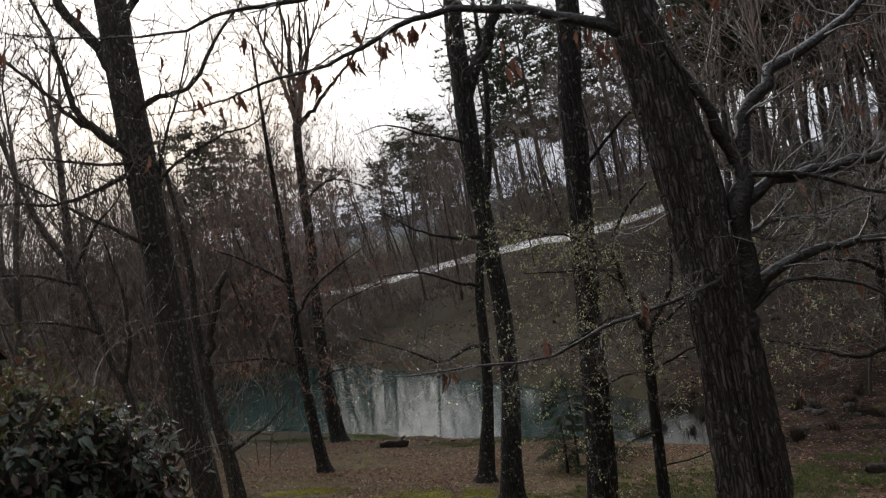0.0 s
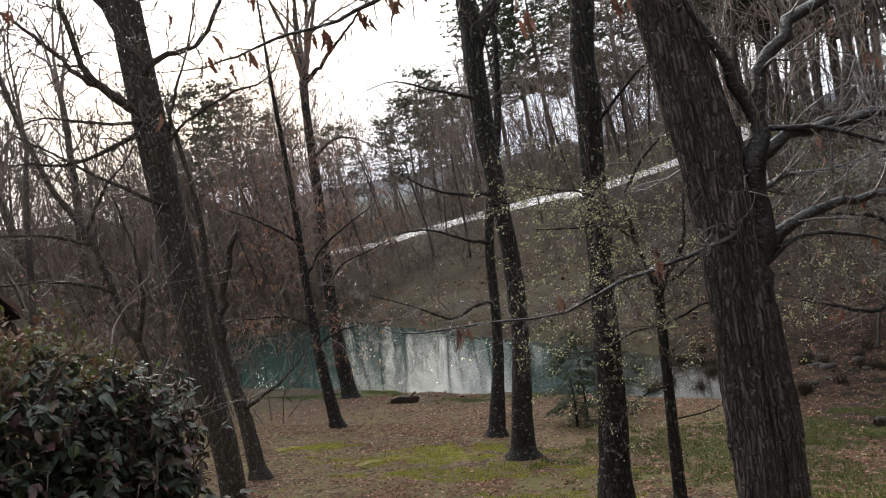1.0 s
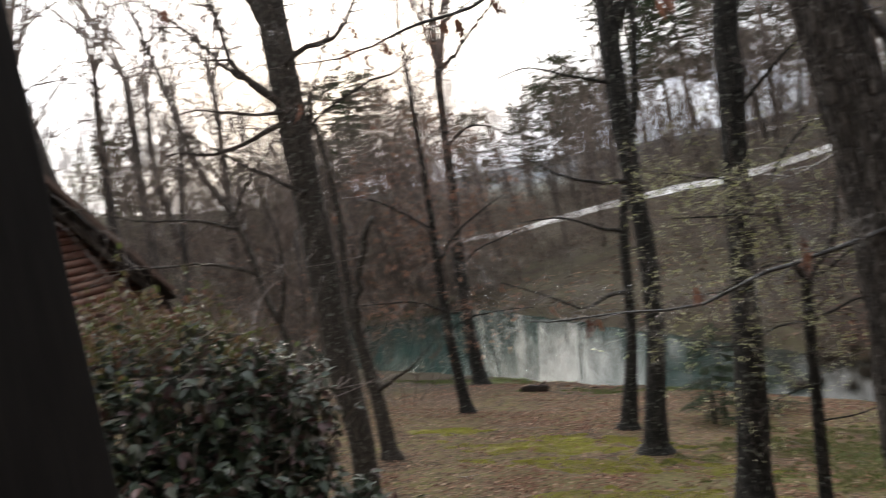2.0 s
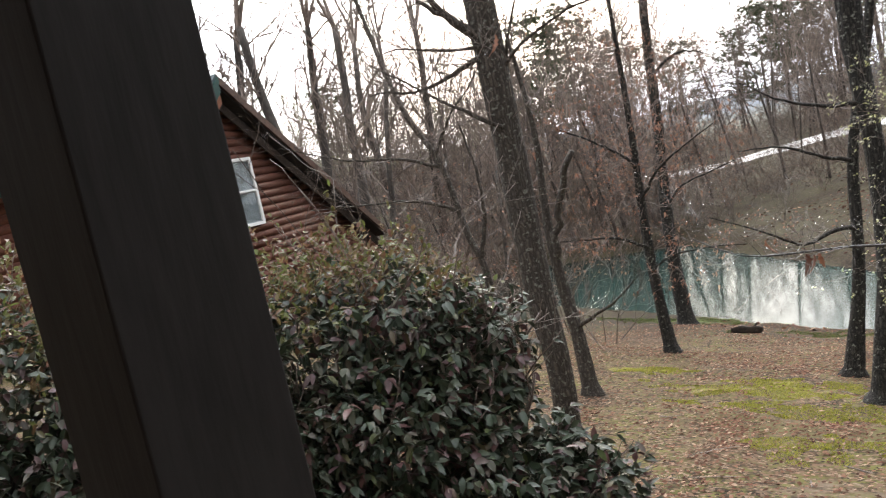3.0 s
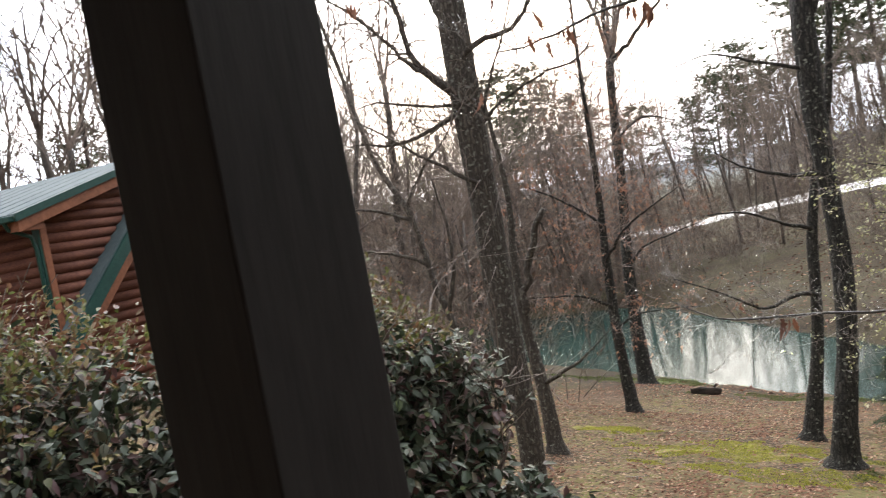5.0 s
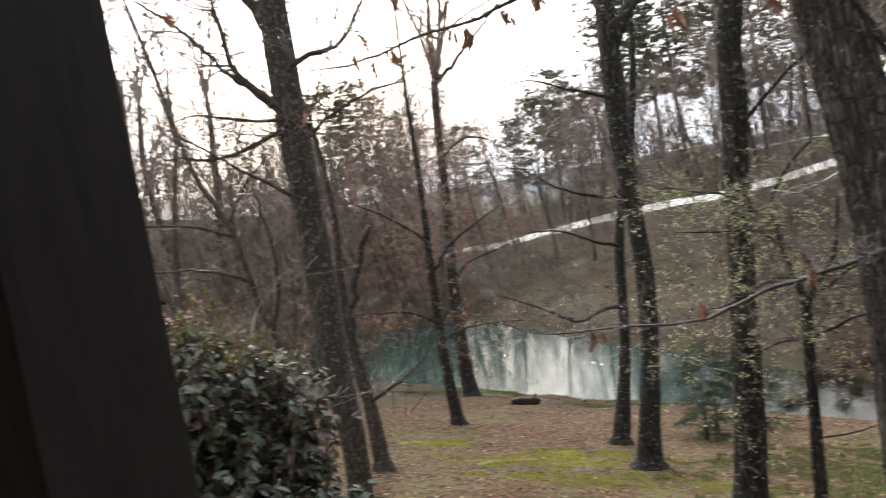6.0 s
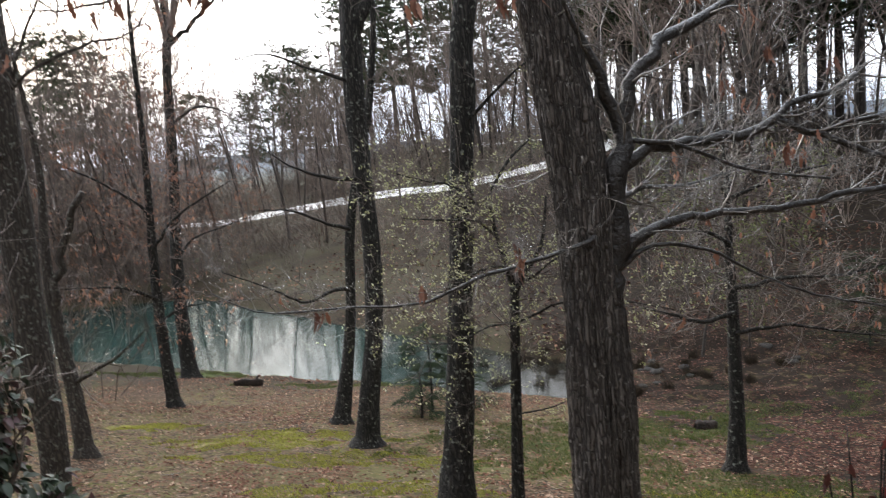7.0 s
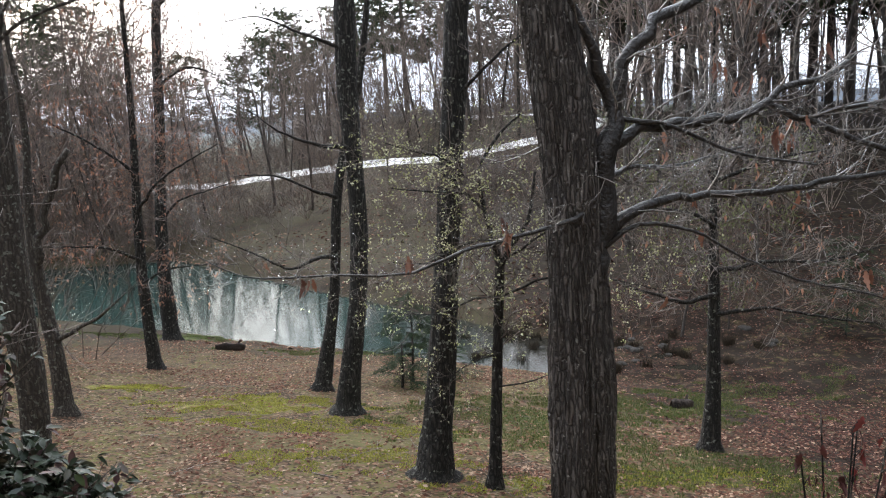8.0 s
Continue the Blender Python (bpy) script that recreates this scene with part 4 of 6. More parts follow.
# the tall trunk beside the evergreen bush
near_tree("tall_tree", "tall straight brown-barked tree beside the evergreen bush",
          [(-2.74, 7.66, 0.79, 0.132), (-2.71, 7.66, 1.5, 0.128), (-2.74, 7.66, 2.1, 0.14), (-2.75, 7.66, 2.9, 0.142), (-2.74, 7.66, 3.9, 0.146), (-2.74, 7.66, 5.1, 0.15), (-2.72, 7.66, 6.3, 0.145), (-2.74, 7.66, 7.6, 0.13), (-2.7, 7.7, 9.5, 0.09)], BARK_TAN,
          [([(-2.76, 7.64, 4.82, 0.06), (-2.87, 7.5, 4.96, 0.048), (-3.11, 7.5, 5.22, 0.035), (-3.18, 7.5, 5.36, 0.03), (-3.22, 7.5, 5.69, 0.026), (-3.26, 7.5, 6.01, 0.021), (-3.36, 7.5, 6.34, 0.016), (-3.5, 7.5, 6.8, 0.008)], 20, 0.8),
           ([(-3.05, 7.5, 5.14, 0.028), (-3.12, 7.4, 5.18, 0.024), (-3.37, 7.4, 5.51, 0.02), (-3.71, 7.4, 5.89, 0.015), (-3.98, 7.4, 6.12, 0.008)], 16, 0.7),
           ([(-2.74, 7.6, 5.55, 0.075), (-2.83, 7.6, 5.74, 0.062), (-2.93, 7.6, 5.91, 0.056), (-3.05, 7.6, 6.12, 0.05), (-3.17, 7.6, 6.33, 0.045), (-3.31, 7.6, 6.56, 0.038), (-3.7, 7.6, 7.2, 0.02)], 12, 0.8),
           ([(-2.7, 7.6, 5.18, 0.04), (-2.57, 7.5, 5.25, 0.031), (-2.4, 7.5, 5.31, 0.026), (-2.1, 7.5, 5.33, 0.022), (-1.98, 7.5, 5.46, 0.019), (-1.86, 7.5, 5.62, 0.017), (-1.65, 7.5, 5.87, 0.013), (-1.52, 7.5, 5.97, 0.01), (-1.3, 7.5, 6.3, 0.005)], 16, 0.6),
           ([(-2.75, 7.6, 4.7, 0.032), (-2.88, 7.5, 4.64, 0.026), (-3.08, 7.5, 4.57, 0.021), (-3.36, 7.5, 4.52, 0.018), (-3.55, 7.5, 4.5, 0.015), (-3.83, 7.5, 4.58, 0.011), (-4.04, 7.5, 4.59, 0.007)], 18, 0.6),
           ([(-2.76, 7.5, 4.76, 0.02), (-2.99, 7.4, 4.78, 0.015), (-3.14, 7.4, 4.82, 0.013), (-3.59, 7.4, 4.95, 0.009), (-3.81, 7.4, 4.93, 0.005)], 14, 0.6),
           ([(-2.7, 7.6, 3.95, 0.026), (-2.78, 7.4, 4.02, 0.022), (-3.01, 7.4, 4.19, 0.018), (-3.24, 7.4, 4.34, 0.015), (-3.56, 7.4, 4.61, 0.011), (-3.74, 7.4, 4.72, 0.009), (-3.92, 7.4, 4.88, 0.005)], 16, 0.6),
           ([(-2.65, 7.65, 4.5, 0.02), (-2.46, 7.6, 4.65, 0.016), (-2.27, 7.6, 4.75, 0.014), (-1.87, 7.6, 4.89, 0.012), (-1.65, 7.6, 4.91, 0.01), (-1.47, 7.6, 5.01, 0.008), (-1.35, 7.6, 5.2, 0.005)], 12, 0.5),
           ([(-2.62, 7.7, 4.5, 0.018), (-2.55, 7.7, 4.78, 0.015), (-2.4, 7.7, 5.08, 0.013), (-2.23, 7.7, 5.43, 0.01), (-2.05, 7.7, 5.88, 0.006)], 10, 0.5),
           ([(-2.6, 7.6, 6.1, 0.04), (-2.2, 7.5, 6.5, 0.03), (-1.6, 7.4, 6.8, 0.02), (-1.0, 7.3, 7.2, 0.01)], 8, 0.8)],
          sides=30, step=0.07, rough=0.07, seed=2, twig_share=1.3, flare=1.12, auto_twigs=34, twig_len=1.1, crown_up=4)

# slim forked trunk behind it, with a broken limb
near_tree("slim_tree", "slim grey tree with a broken-off limb",
          [(-3.07, 9.68, 0.47, 0.115), (-3.1, 9.68, 1.29, 0.083), (-3.15, 9.68, 1.82, 0.074), (-3.19, 9.7, 2.41, 0.066), (-3.2, 9.75, 3.0, 0.05), (-3.15, 9.8, 3.9, 0.036), (-3.25, 9.8, 5.2, 0.02)], BARK_TAN,
          [([(-3.18, 9.68, 2.2, 0.05), (-3.1, 9.66, 2.6, 0.049), (-2.95, 9.64, 3.05, 0.044), (-2.78, 9.6, 3.4, 0.038), (-2.66, 9.6, 3.55, 0.033)], 2, 0.3),
           ([(-3.12, 9.68, 1.37, 0.035), (-2.87, 9.6, 1.49, 0.024), (-2.55, 9.55, 1.66, 0.017), (-2.1, 9.5, 2.0, 0.008)], 8, 0.6)],
          sides=16, seed=3, auto_twigs=14, twig_len=0.9)

# sapling that leans away to one side
near_tree("leaning_sapling", "leaning grey sapling with many bare branches",
          [(-4.6, 11.0, 0.44, 0.09), (-4.68, 11.0, 1.27, 0.07), (-4.71, 11.0, 2.1, 0.05), (-4.86, 11.0, 2.61, 0.047), (-4.97, 11.0, 3.31, 0.045), (-5.11, 11.0, 3.9, 0.042), (-5.42, 11.0, 4.52, 0.037), (-5.62, 11.0, 5.25, 0.033), (-5.82, 11.0, 6.32, 0.032), (-6.1, 11.0, 7.6, 0.015)], BARK_TAN,
          [([(-4.75, 11.0, 2.2, 0.037), (-4.54, 10.95, 2.81, 0.032), (-4.47, 10.9, 3.47, 0.022), (-4.6, 10.9, 4.3, 0.01)], 8, 0.6),
           ([(-4.9, 11.0, 3.0, 0.03), (-5.4, 10.6, 3.3, 0.022), (-6.0, 10.3, 3.4, 0.014), (-6.8, 10.0, 3.5, 0.006)], 12, 0.7),
           ([(-5.05, 11.0, 3.7, 0.03), (-5.6, 10.8, 3.95, 0.022), (-6.3, 10.5, 4.1, 0.014), (-7.2, 10.2, 4.5, 0.006)], 12, 0.8),
           ([(-5.1, 11.0, 3.9, 0.028), (-4.7, 10.9, 4.4, 0.02), (-4.3, 10.8, 4.7, 0.012), (-3.9, 10.7, 5.1, 0.006)], 8, 0.6),
           ([(-4.75, 11.0, 1.9, 0.025), (-5.3, 10.5, 2.3, 0.018), (-6.0, 10.1, 2.45, 0.012), (-6.8, 9.8, 2.5, 0.006)], 12, 0.7)],
          sides=14, seed=4, auto_twigs=26, twig_len=1.0)

t1, tips1, rng1 = near_tree("slender_tree", "slender dark tree near the pond",
          [(-2.84, 13.87, -0.32, 0.125), (-2.88, 13.87, 0.63, 0.093), (-2.89, 13.87, 1.5, 0.083), (-2.87, 13.87, 2.35, 0.072), (-2.8, 13.87, 3.54, 0.058), (-2.77, 13.87, 4.8, 0.043), (-2.75, 13.87, 5.75, 0.034), (-2.7, 13.9, 7.2, 0.015)], BARK_GREY,
          [([(-2.88, 13.8, 1.6, 0.03), (-3.3, 13.4, 1.9, 0.02), (-3.8, 13.1, 2.0, 0.013), (-4.5, 12.8, 2.1, 0.006)], 14, 0.7),
           ([(-2.86, 13.8, 2.4, 0.03), (-2.4, 13.4, 2.9, 0.02), (-1.9, 13.1, 3.2, 0.013), (-1.3, 12.9, 3.5, 0.006)], 12, 0.7),
           ([(-2.88, 13.8, 1.2, 0.025), (-2.4, 13.2, 1.5, 0.018), (-1.8, 12.9, 1.6, 0.011), (-1.2, 12.7, 1.6, 0.005)], 12, 0.6),
           ([(-2.8, 13.8, 3.0, 0.028), (-3.3, 13.5, 3.5, 0.018), (-3.9, 13.3, 3.9, 0.01)], 10, 0.7)],
          seed=5, auto_twigs=90, twig_len=1.15, twig_mat=TWIG_BEECH)
tuft_leaves(t1, tips1, rng1, "beech_leaf", BEECH_LEAF, 0.10, 0.07)

t2, tips2, rng2 = near_tree("forked_tree", "tall grey tree forking high above the shore",
          [(-3.44, 19.09, -1.18, 0.2), (-3.46, 19.09, 0.2, 0.147), (-3.42, 19.09, 1.52, 0.132), (-3.3, 19.09, 2.8, 0.118), (-3.2, 19.09, 4.05, 0.112), (-3.12, 19.09, 5.52, 0.1), (-3.03, 19.09, 6.45, 0.098)], BARK_GREY,
          [([(-3.03, 19.09, 6.35, 0.08), (-3.03, 19.09, 7.03, 0.06), (-2.88, 19.09, 8.31, 0.04), (-2.9, 19.0, 9.6, 0.015)], 10, 0.9),
           ([(-3.0, 19.09, 6.4, 0.07), (-2.65, 19.09, 6.65, 0.053), (-2.01, 19.09, 7.23, 0.04), (-1.19, 19.0, 7.98, 0.025), (-0.8, 19.0, 8.8, 0.01)], 10, 0.9),
           ([(-3.02, 19.09, 6.4, 0.07), (-2.77, 19.0, 7.11, 0.05), (-2.58, 19.0, 8.25, 0.034), (-2.4, 19.0, 9.4, 0.012)], 8, 0.9),
           ([(-3.15, 19.0, 4.6, 0.04), (-2.7, 18.7, 4.9, 0.03), (-2.2, 18.5, 4.95, 0.02), (-1.7, 18.4, 4.7, 0.008)], 8, 0.7),
           ([(-3.4, 19.0, 1.6, 0.035), (-2.9, 18.5, 2.1, 0.024), (-2.3, 18.2, 2.3, 0.016), (-1.6, 18.0, 2.5, 0.007)], 12, 0.8)],
          seed=6, auto_twigs=70, twig_len=1.2, twig_mat=TWIG_BEECH, crown_up=5, crown_reach=2.6)
tuft_leaves(t2, tips2, rng2, "beech_leaf", BEECH_LEAF, 0.04, 0.08)


def bud_spray(tree, tips, rng, mat, label, share, low, high, most=3):
    """Small buds and half-open leaves at the twigs' ends."""
    s = Shape()
    for p, d in tips:
        if rng.random() < share:
            for k in range(rng.integers(1, most + 1)):
                size = rng.uniform(low, high)
                put_leaf(s, np.array(p) + rng.normal(size=3) * low, np.array(d) + rng.normal(size=3) * 0.6, rng, *leaf_faces(size, size * 0.6, 0.1, 0.4))
    tagged(part("bud_spray", s, mat, tree, label), kind="stuff")


bud_spray(t1, tips1, rng1, BEECH_LEAF, "small reddish-brown buds", 0.8, 0.022, 0.045)
bud_spray(t2, tips2, rng2, BEECH_LEAF, "small reddish-brown buds", 0.6, 0.022, 0.045)

near_tree("curved_tree", "dark curving tree, one of a close pair",
          [(-0.09, 12.12, -0.36, 0.15), (0.04, 12.12, 0.26, 0.107), (0.17, 12.12, 0.96, 0.084), (0.26, 12.12, 1.74, 0.075), (0.34, 12.12, 2.59, 0.07), (0.52, 12.12, 3.42, 0.062), (0.76, 12.12, 4.23, 0.058), (0.89, 12.12, 4.95, 0.05), (0.98, 12.12, 5.74, 0.042), (1.0, 12.1, 7.4, 0.02)], BARK_GREY,
          [([(0.26, 12.1, 1.7, 0.035), (0.0, 11.9, 1.75, 0.03), (-0.4, 11.7, 1.65, 0.02), (-0.9, 11.5, 1.95, 0.013), (-1.5, 11.4, 2.25, 0.006)], 12, 0.5),
           ([(0.34, 12.1, 2.6, 0.03), (0.0, 11.8, 2.75, 0.022), (-0.5, 11.6, 3.0, 0.014), (-1.0, 11.4, 3.05, 0.006)], 8, 0.5)],
          seed=7, sides=18, auto_twigs=24, twig_len=0.8)

near_tree("lichened_tree", "dark tree flecked with pale lichen, forked above",
          [(0.21, 10.13, -0.04, 0.18), (0.3, 10.13, 0.59, 0.133), (0.42, 10.13, 1.33, 0.117), (0.49, 10.13, 2.06, 0.108), (0.51, 10.13, 2.77, 0.106), (0.5, 10.13, 3.48, 0.11), (0.48, 10.13, 4.16, 0.122), (0.5, 10.13, 4.9, 0.13), (0.52, 10.13, 5.31, 0.125), (0.54, 10.13, 5.94, 0.113), (0.62, 10.13, 6.77, 0.1), (0.7, 10.1, 8.2, 0.07)], BARK_GREY,
          [([(0.54, 10.1, 5.15, 0.09), (0.73, 10.1, 5.48, 0.077), (0.96, 10.1, 5.87, 0.07), (1.2, 10.1, 6.45, 0.06), (1.4, 10.1, 7.5, 0.03)], 6, 0.7),
           ([(0.45, 10.1, 3.4, 0.03), (0.1, 9.9, 3.45, 0.022), (-0.3, 9.8, 3.6, 0.013), (-0.7, 9.7, 3.9, 0.006)], 8, 0.5),
           ([(0.42, 10.1, 4.6, 0.025), (0.0, 9.9, 4.75, 0.016), (-0.5, 9.8, 4.95, 0.009), (-0.9, 9.8, 4.9, 0.004)], 3, 0.3)],
          seed=8, sides=24, step=0.06, rough=0.13, auto_twigs=12, twig_len=0.6, crown_up=3)

near_tree("dark_tree", "straight dark-barked tree with a swollen knot",
          [(0.86, 6.96, 0.44, 0.19), (0.91, 6.96, 0.92, 0.139), (0.98, 6.96, 1.51, 0.12), (1.03, 6.96, 2.03, 0.113), (1.1, 6.96, 2.79, 0.102), (1.16, 6.96, 3.53, 0.102), (1.22, 6.96, 4.1, 0.114), (1.23, 6.96, 4.3, 0.112), (1.24, 6.96, 4.55, 0.1), (1.33, 6.96, 5.1, 0.1), (1.37, 6.96, 5.5, 0.098), (1.45, 6.96, 6.4, 0.085), (1.5, 6.96, 8.0, 0.06)], BARK_GREY,
          [([(1.2, 6.9, 3.9, 0.02), (1.5, 6.7, 4.2, 0.014), (1.9, 6.6, 4.5, 0.007)], 5, 0.4)],
          seed=9, sides=28, step=0.05, rough=0.15, auto_twigs=8, twig_len=0.5, crown_up=3)

bud_tree, bud_tips, bud_rng = near_tree("budding_tree", "small understorey tree with pale opening buds",
          [(1.36, 6.66, 0.4, 0.07), (1.41, 6.66, 1.3, 0.049), (1.45, 6.66, 2.02, 0.043), (1.48, 6.66, 2.5, 0.04), (1.44, 6.64, 2.62, 0.026), (1.41, 6.62, 2.71, 0.021), (1.33, 6.6, 3.06, 0.019), (1.31, 6.6, 3.29, 0.014), (1.49, 6.6, 3.57, 0.012), (1.69, 6.6, 3.74, 0.008)], BARK_GREY,
          [([(1.48, 6.66, 2.45, 0.03), (1.56, 6.64, 2.6, 0.02), (1.72, 6.6, 2.84, 0.017), (1.8, 6.6, 3.27, 0.009)], 9, 0.4),
           ([(1.35, 6.6, 2.95, 0.014), (1.1, 6.2, 3.15, 0.011), (0.8, 6.0, 3.2, 0.008), (0.5, 5.9, 3.25, 0.003)], 26, 0.42),
           ([(1.33, 6.6, 3.1, 0.013), (1.0, 6.3, 3.4, 0.01), (0.7, 6.2, 3.5, 0.007), (0.48, 6.1, 3.58, 0.003)], 24, 0.4),
           ([(1.4, 6.6, 2.7, 0.012), (1.1, 6.2, 2.75, 0.009), (0.75, 6.0, 2.65, 0.006), (0.48, 5.9, 2.7, 0.003)], 24, 0.42),
           ([(1.45, 6.6, 2.2, 0.012), (1.15, 6.2, 2.3, 0.009), (0.85, 6.0, 2.25, 0.006), (0.5, 5.9, 2.3, 0.003)], 12, 0.4),
           ([(1.44, 6.6, 1.7, 0.01), (1.15, 6.3, 1.75, 0.007), (0.9, 6.1, 1.7, 0.003)], 9, 0.3),
           ([(1.46, 6.6, 2.2, 0.012), (1.8, 6.3, 2.4, 0.009), (2.2, 6.1, 2.4, 0.006), (2.6, 6.0, 2.3, 0.003)], 18, 0.4),
           ([(1.48, 6.6, 2.5, 0.012), (1.9, 6.4, 2.8, 0.009), (2.4, 6.3, 2.9, 0.004)], 16, 0.4),
           ([(1.42, 6.6, 1.4, 0.009), (1.7, 6.4, 1.5, 0.006), (2.1, 6.3, 1.7, 0.003)], 5, 0.3)],
          seed=10, sides=12, rough=0.08, auto_twigs=26, twig_len=0.5)
bud_spray(bud_tree, bud_tips, bud_rng, BUDS, "pale yellow-green opening buds", 0.75, 0.014, 0.027, 4)

oak_low = ground_z(1.6, 5.0)
oak, oak_tips, oak_rng = near_tree("oak_tree", "large rough-barked oak with dry brown leaves on low limbs",
          [(1.63, 5.0, oak_low, 0.25), (1.62, 5.0, 1.11, 0.203), (1.62, 5.0, 1.86, 0.2), (1.61, 5.0, 2.64, 0.186), (1.56, 5.0, 3.38, 0.184), (1.47, 5.0, 4.1, 0.168), (1.37, 5.0, 4.75, 0.138), (1.28, 5.0, 5.3, 0.128), (1.15, 5.0, 6.5, 0.1), (1.0, 5.0, 8.2, 0.06)], BARK_OAK,
          [([(1.62, 4.98, 2.3, 0.09), (1.72, 4.94, 2.89, 0.095), (1.76, 4.93, 3.22, 0.088), (1.8, 4.92, 3.55, 0.072), (1.82, 4.92, 3.76, 0.054), (1.73, 4.9, 3.98, 0.04), (1.62, 4.85, 4.23, 0.027), (1.5, 4.8, 4.42, 0.018), (1.35, 4.7, 4.75, 0.009)], 6, 0.5),
           ([(1.82, 4.92, 3.7, 0.05), (1.89, 4.92, 4.03, 0.044), (2.03, 4.92, 4.21, 0.041), (2.26, 4.95, 4.36, 0.036), (2.6, 5.0, 4.5, 0.028), (3.2, 5.1, 4.9, 0.015)], 9, 0.6),
           ([(1.76, 4.93, 3.5, 0.05), (2.03, 4.95, 3.61, 0.036), (2.3, 5.0, 3.65, 0.034), (2.66, 5.0, 3.65, 0.033), (2.94, 5.0, 3.74, 0.029), (3.02, 5.0, 3.82, 0.023), (3.3, 5.0, 3.88, 0.02), (3.51, 5.0, 3.98, 0.02)], 9, 0.55),
           ([(2.93, 5.0, 3.73, 0.026), (3.23, 5.0, 3.62, 0.022), (3.53, 5.0, 3.49, 0.021), (3.82, 5.0, 3.39, 0.018), (4.4, 5.0, 3.15, 0.01)], 9, 0.55),
           ([(3.22, 5.0, 3.62, 0.016), (3.52, 5.0, 3.69, 0.015), (3.81, 5.0, 3.72, 0.012), (4.25, 5.0, 3.78, 0.006)], 6, 0.5),
           ([(1.7, 4.96, 2.86, 0.06), (1.95, 4.95, 3.1, 0.038), (2.3, 5.0, 3.15, 0.028), (2.71, 5.0, 3.15, 0.025), (3.12, 5.0, 3.16, 0.022), (3.54, 5.0, 3.21, 0.02), (3.83, 5.0, 3.22, 0.018), (4.4, 5.0, 3.25, 0.01)], 14, 0.55),
           ([(1.72, 4.9, 3.2, 0.022), (1.52, 4.8, 3.09, 0.015), (1.14, 4.85, 2.99, 0.0135), (0.84, 4.9, 2.92, 0.0125), (0.62, 4.95, 2.83, 0.0105), (0.4, 5.0, 2.78, 0.009), (0.05, 5.0, 2.81, 0.0075), (-0.29, 5.0, 2.82, 0.007), (-0.53, 5.0, 2.85, 0.005), (-0.78, 5.0, 2.99, 0.003)], 22, 0.3),
           ([(1.8, 4.92, 3.7, 0.02), (2.22, 4.9, 3.62, 0.015), (2.66, 4.9, 3.43, 0.012), (3.24, 4.9, 3.32, 0.007)], 8, 0.45),
           ([(1.72, 4.95, 2.84, 0.026), (1.99, 4.9, 3.01, 0.015), (2.3, 4.8, 2.96, 0.011), (2.67, 4.8, 2.75, 0.01), (3.05, 4.8, 2.58, 0.009), (3.57, 4.8, 2.44, 0.008), (4.1, 4.8, 2.25, 0.004)], 14, 0.5),
           ([(1.4, 5.0, 4.6, 0.06), (1.15, 5.0, 4.76, 0.042), (0.89, 5.0, 4.87, 0.034), (0.62, 5.0, 4.93, 0.03), (0.35, 5.0, 5.0, 0.025), (0.14, 5.0, 4.99, 0.021), (-0.08, 5.0, 4.95, 0.018), (-0.31, 5.0, 4.88, 0.015), (-0.53, 5.0, 4.81, 0.012), (-0.68, 5.0, 4.79, 0.011), (-0.86, 5.02, 4.79, 0.01), (-1.09, 5.05, 4.75, 0.009), (-1.31, 5.12, 4.73, 0.0075), (-1.44, 5.18, 4.72, 0.006), (-1.78, 5.25, 4.76, 0.003)], 26, 0.3),
           ([(1.3, 5.0, 5.2, 0.05), (0.8, 5.2, 5.55, 0.04), (0.2, 5.4, 5.62, 0.032), (-0.59, 5.6, 5.42, 0.022), (-1.05, 5.6, 5.41, 0.017), (-1.3, 5.6, 5.4, 0.014), (-1.51, 5.6, 5.34, 0.012), (-1.86, 5.6, 5.36, 0.01), (-2.4, 5.6, 5.45, 0.007), (-2.77, 5.6, 5.55, 0.004)], 26, 0.45),
           ([(1.74, 4.96, 3.3, 0.025), (2.15, 5.4, 3.33, 0.018), (2.7, 5.8, 3.3, 0.012), (3.4, 6.1, 3.4, 0.006)], 14, 0.6)],
          seed=11, sides=90, step=0.035, rough=0.2, twig_share=1.8, auto_twigs=8, twig_len=0.5, twig_mat=TWIG_WET, flare=1.35, crown_up=3, limb_bark=BARK_WET, grain=19.0)
tuft_leaves(oak, oak_tips, oak_rng, "oak_leaf", OAK_LEAF, 0.014, 0.1, 4, True, 6)
# clusters of dead leaves under the long overhead limb
spots = []
for cx, cz, k in ((-0.06, 4.93, 5), (-0.2, 4.88, 6), (-0.33, 4.84, 4), (-0.66, 4.77, 5), (-1.1, 4.73, 3), (-1.3, 4.71, 3), (0.05, 4.96, 4), (1.0, 4.75, 6), (1.15, 4.6, 6)):
    for i in range(k):
        spots.append((np.array([cx, 5.0, cz]) - np.array(oak.location) + oak_rng.normal(size=3) * np.array([0.05, 0.03, 0.02]), np.array([0, 0, -1.0])))
tuft_leaves(oak, spots, oak_rng, "oak_leaf", OAK_LEAF, 1.0, 0.085, 2, True, 4)

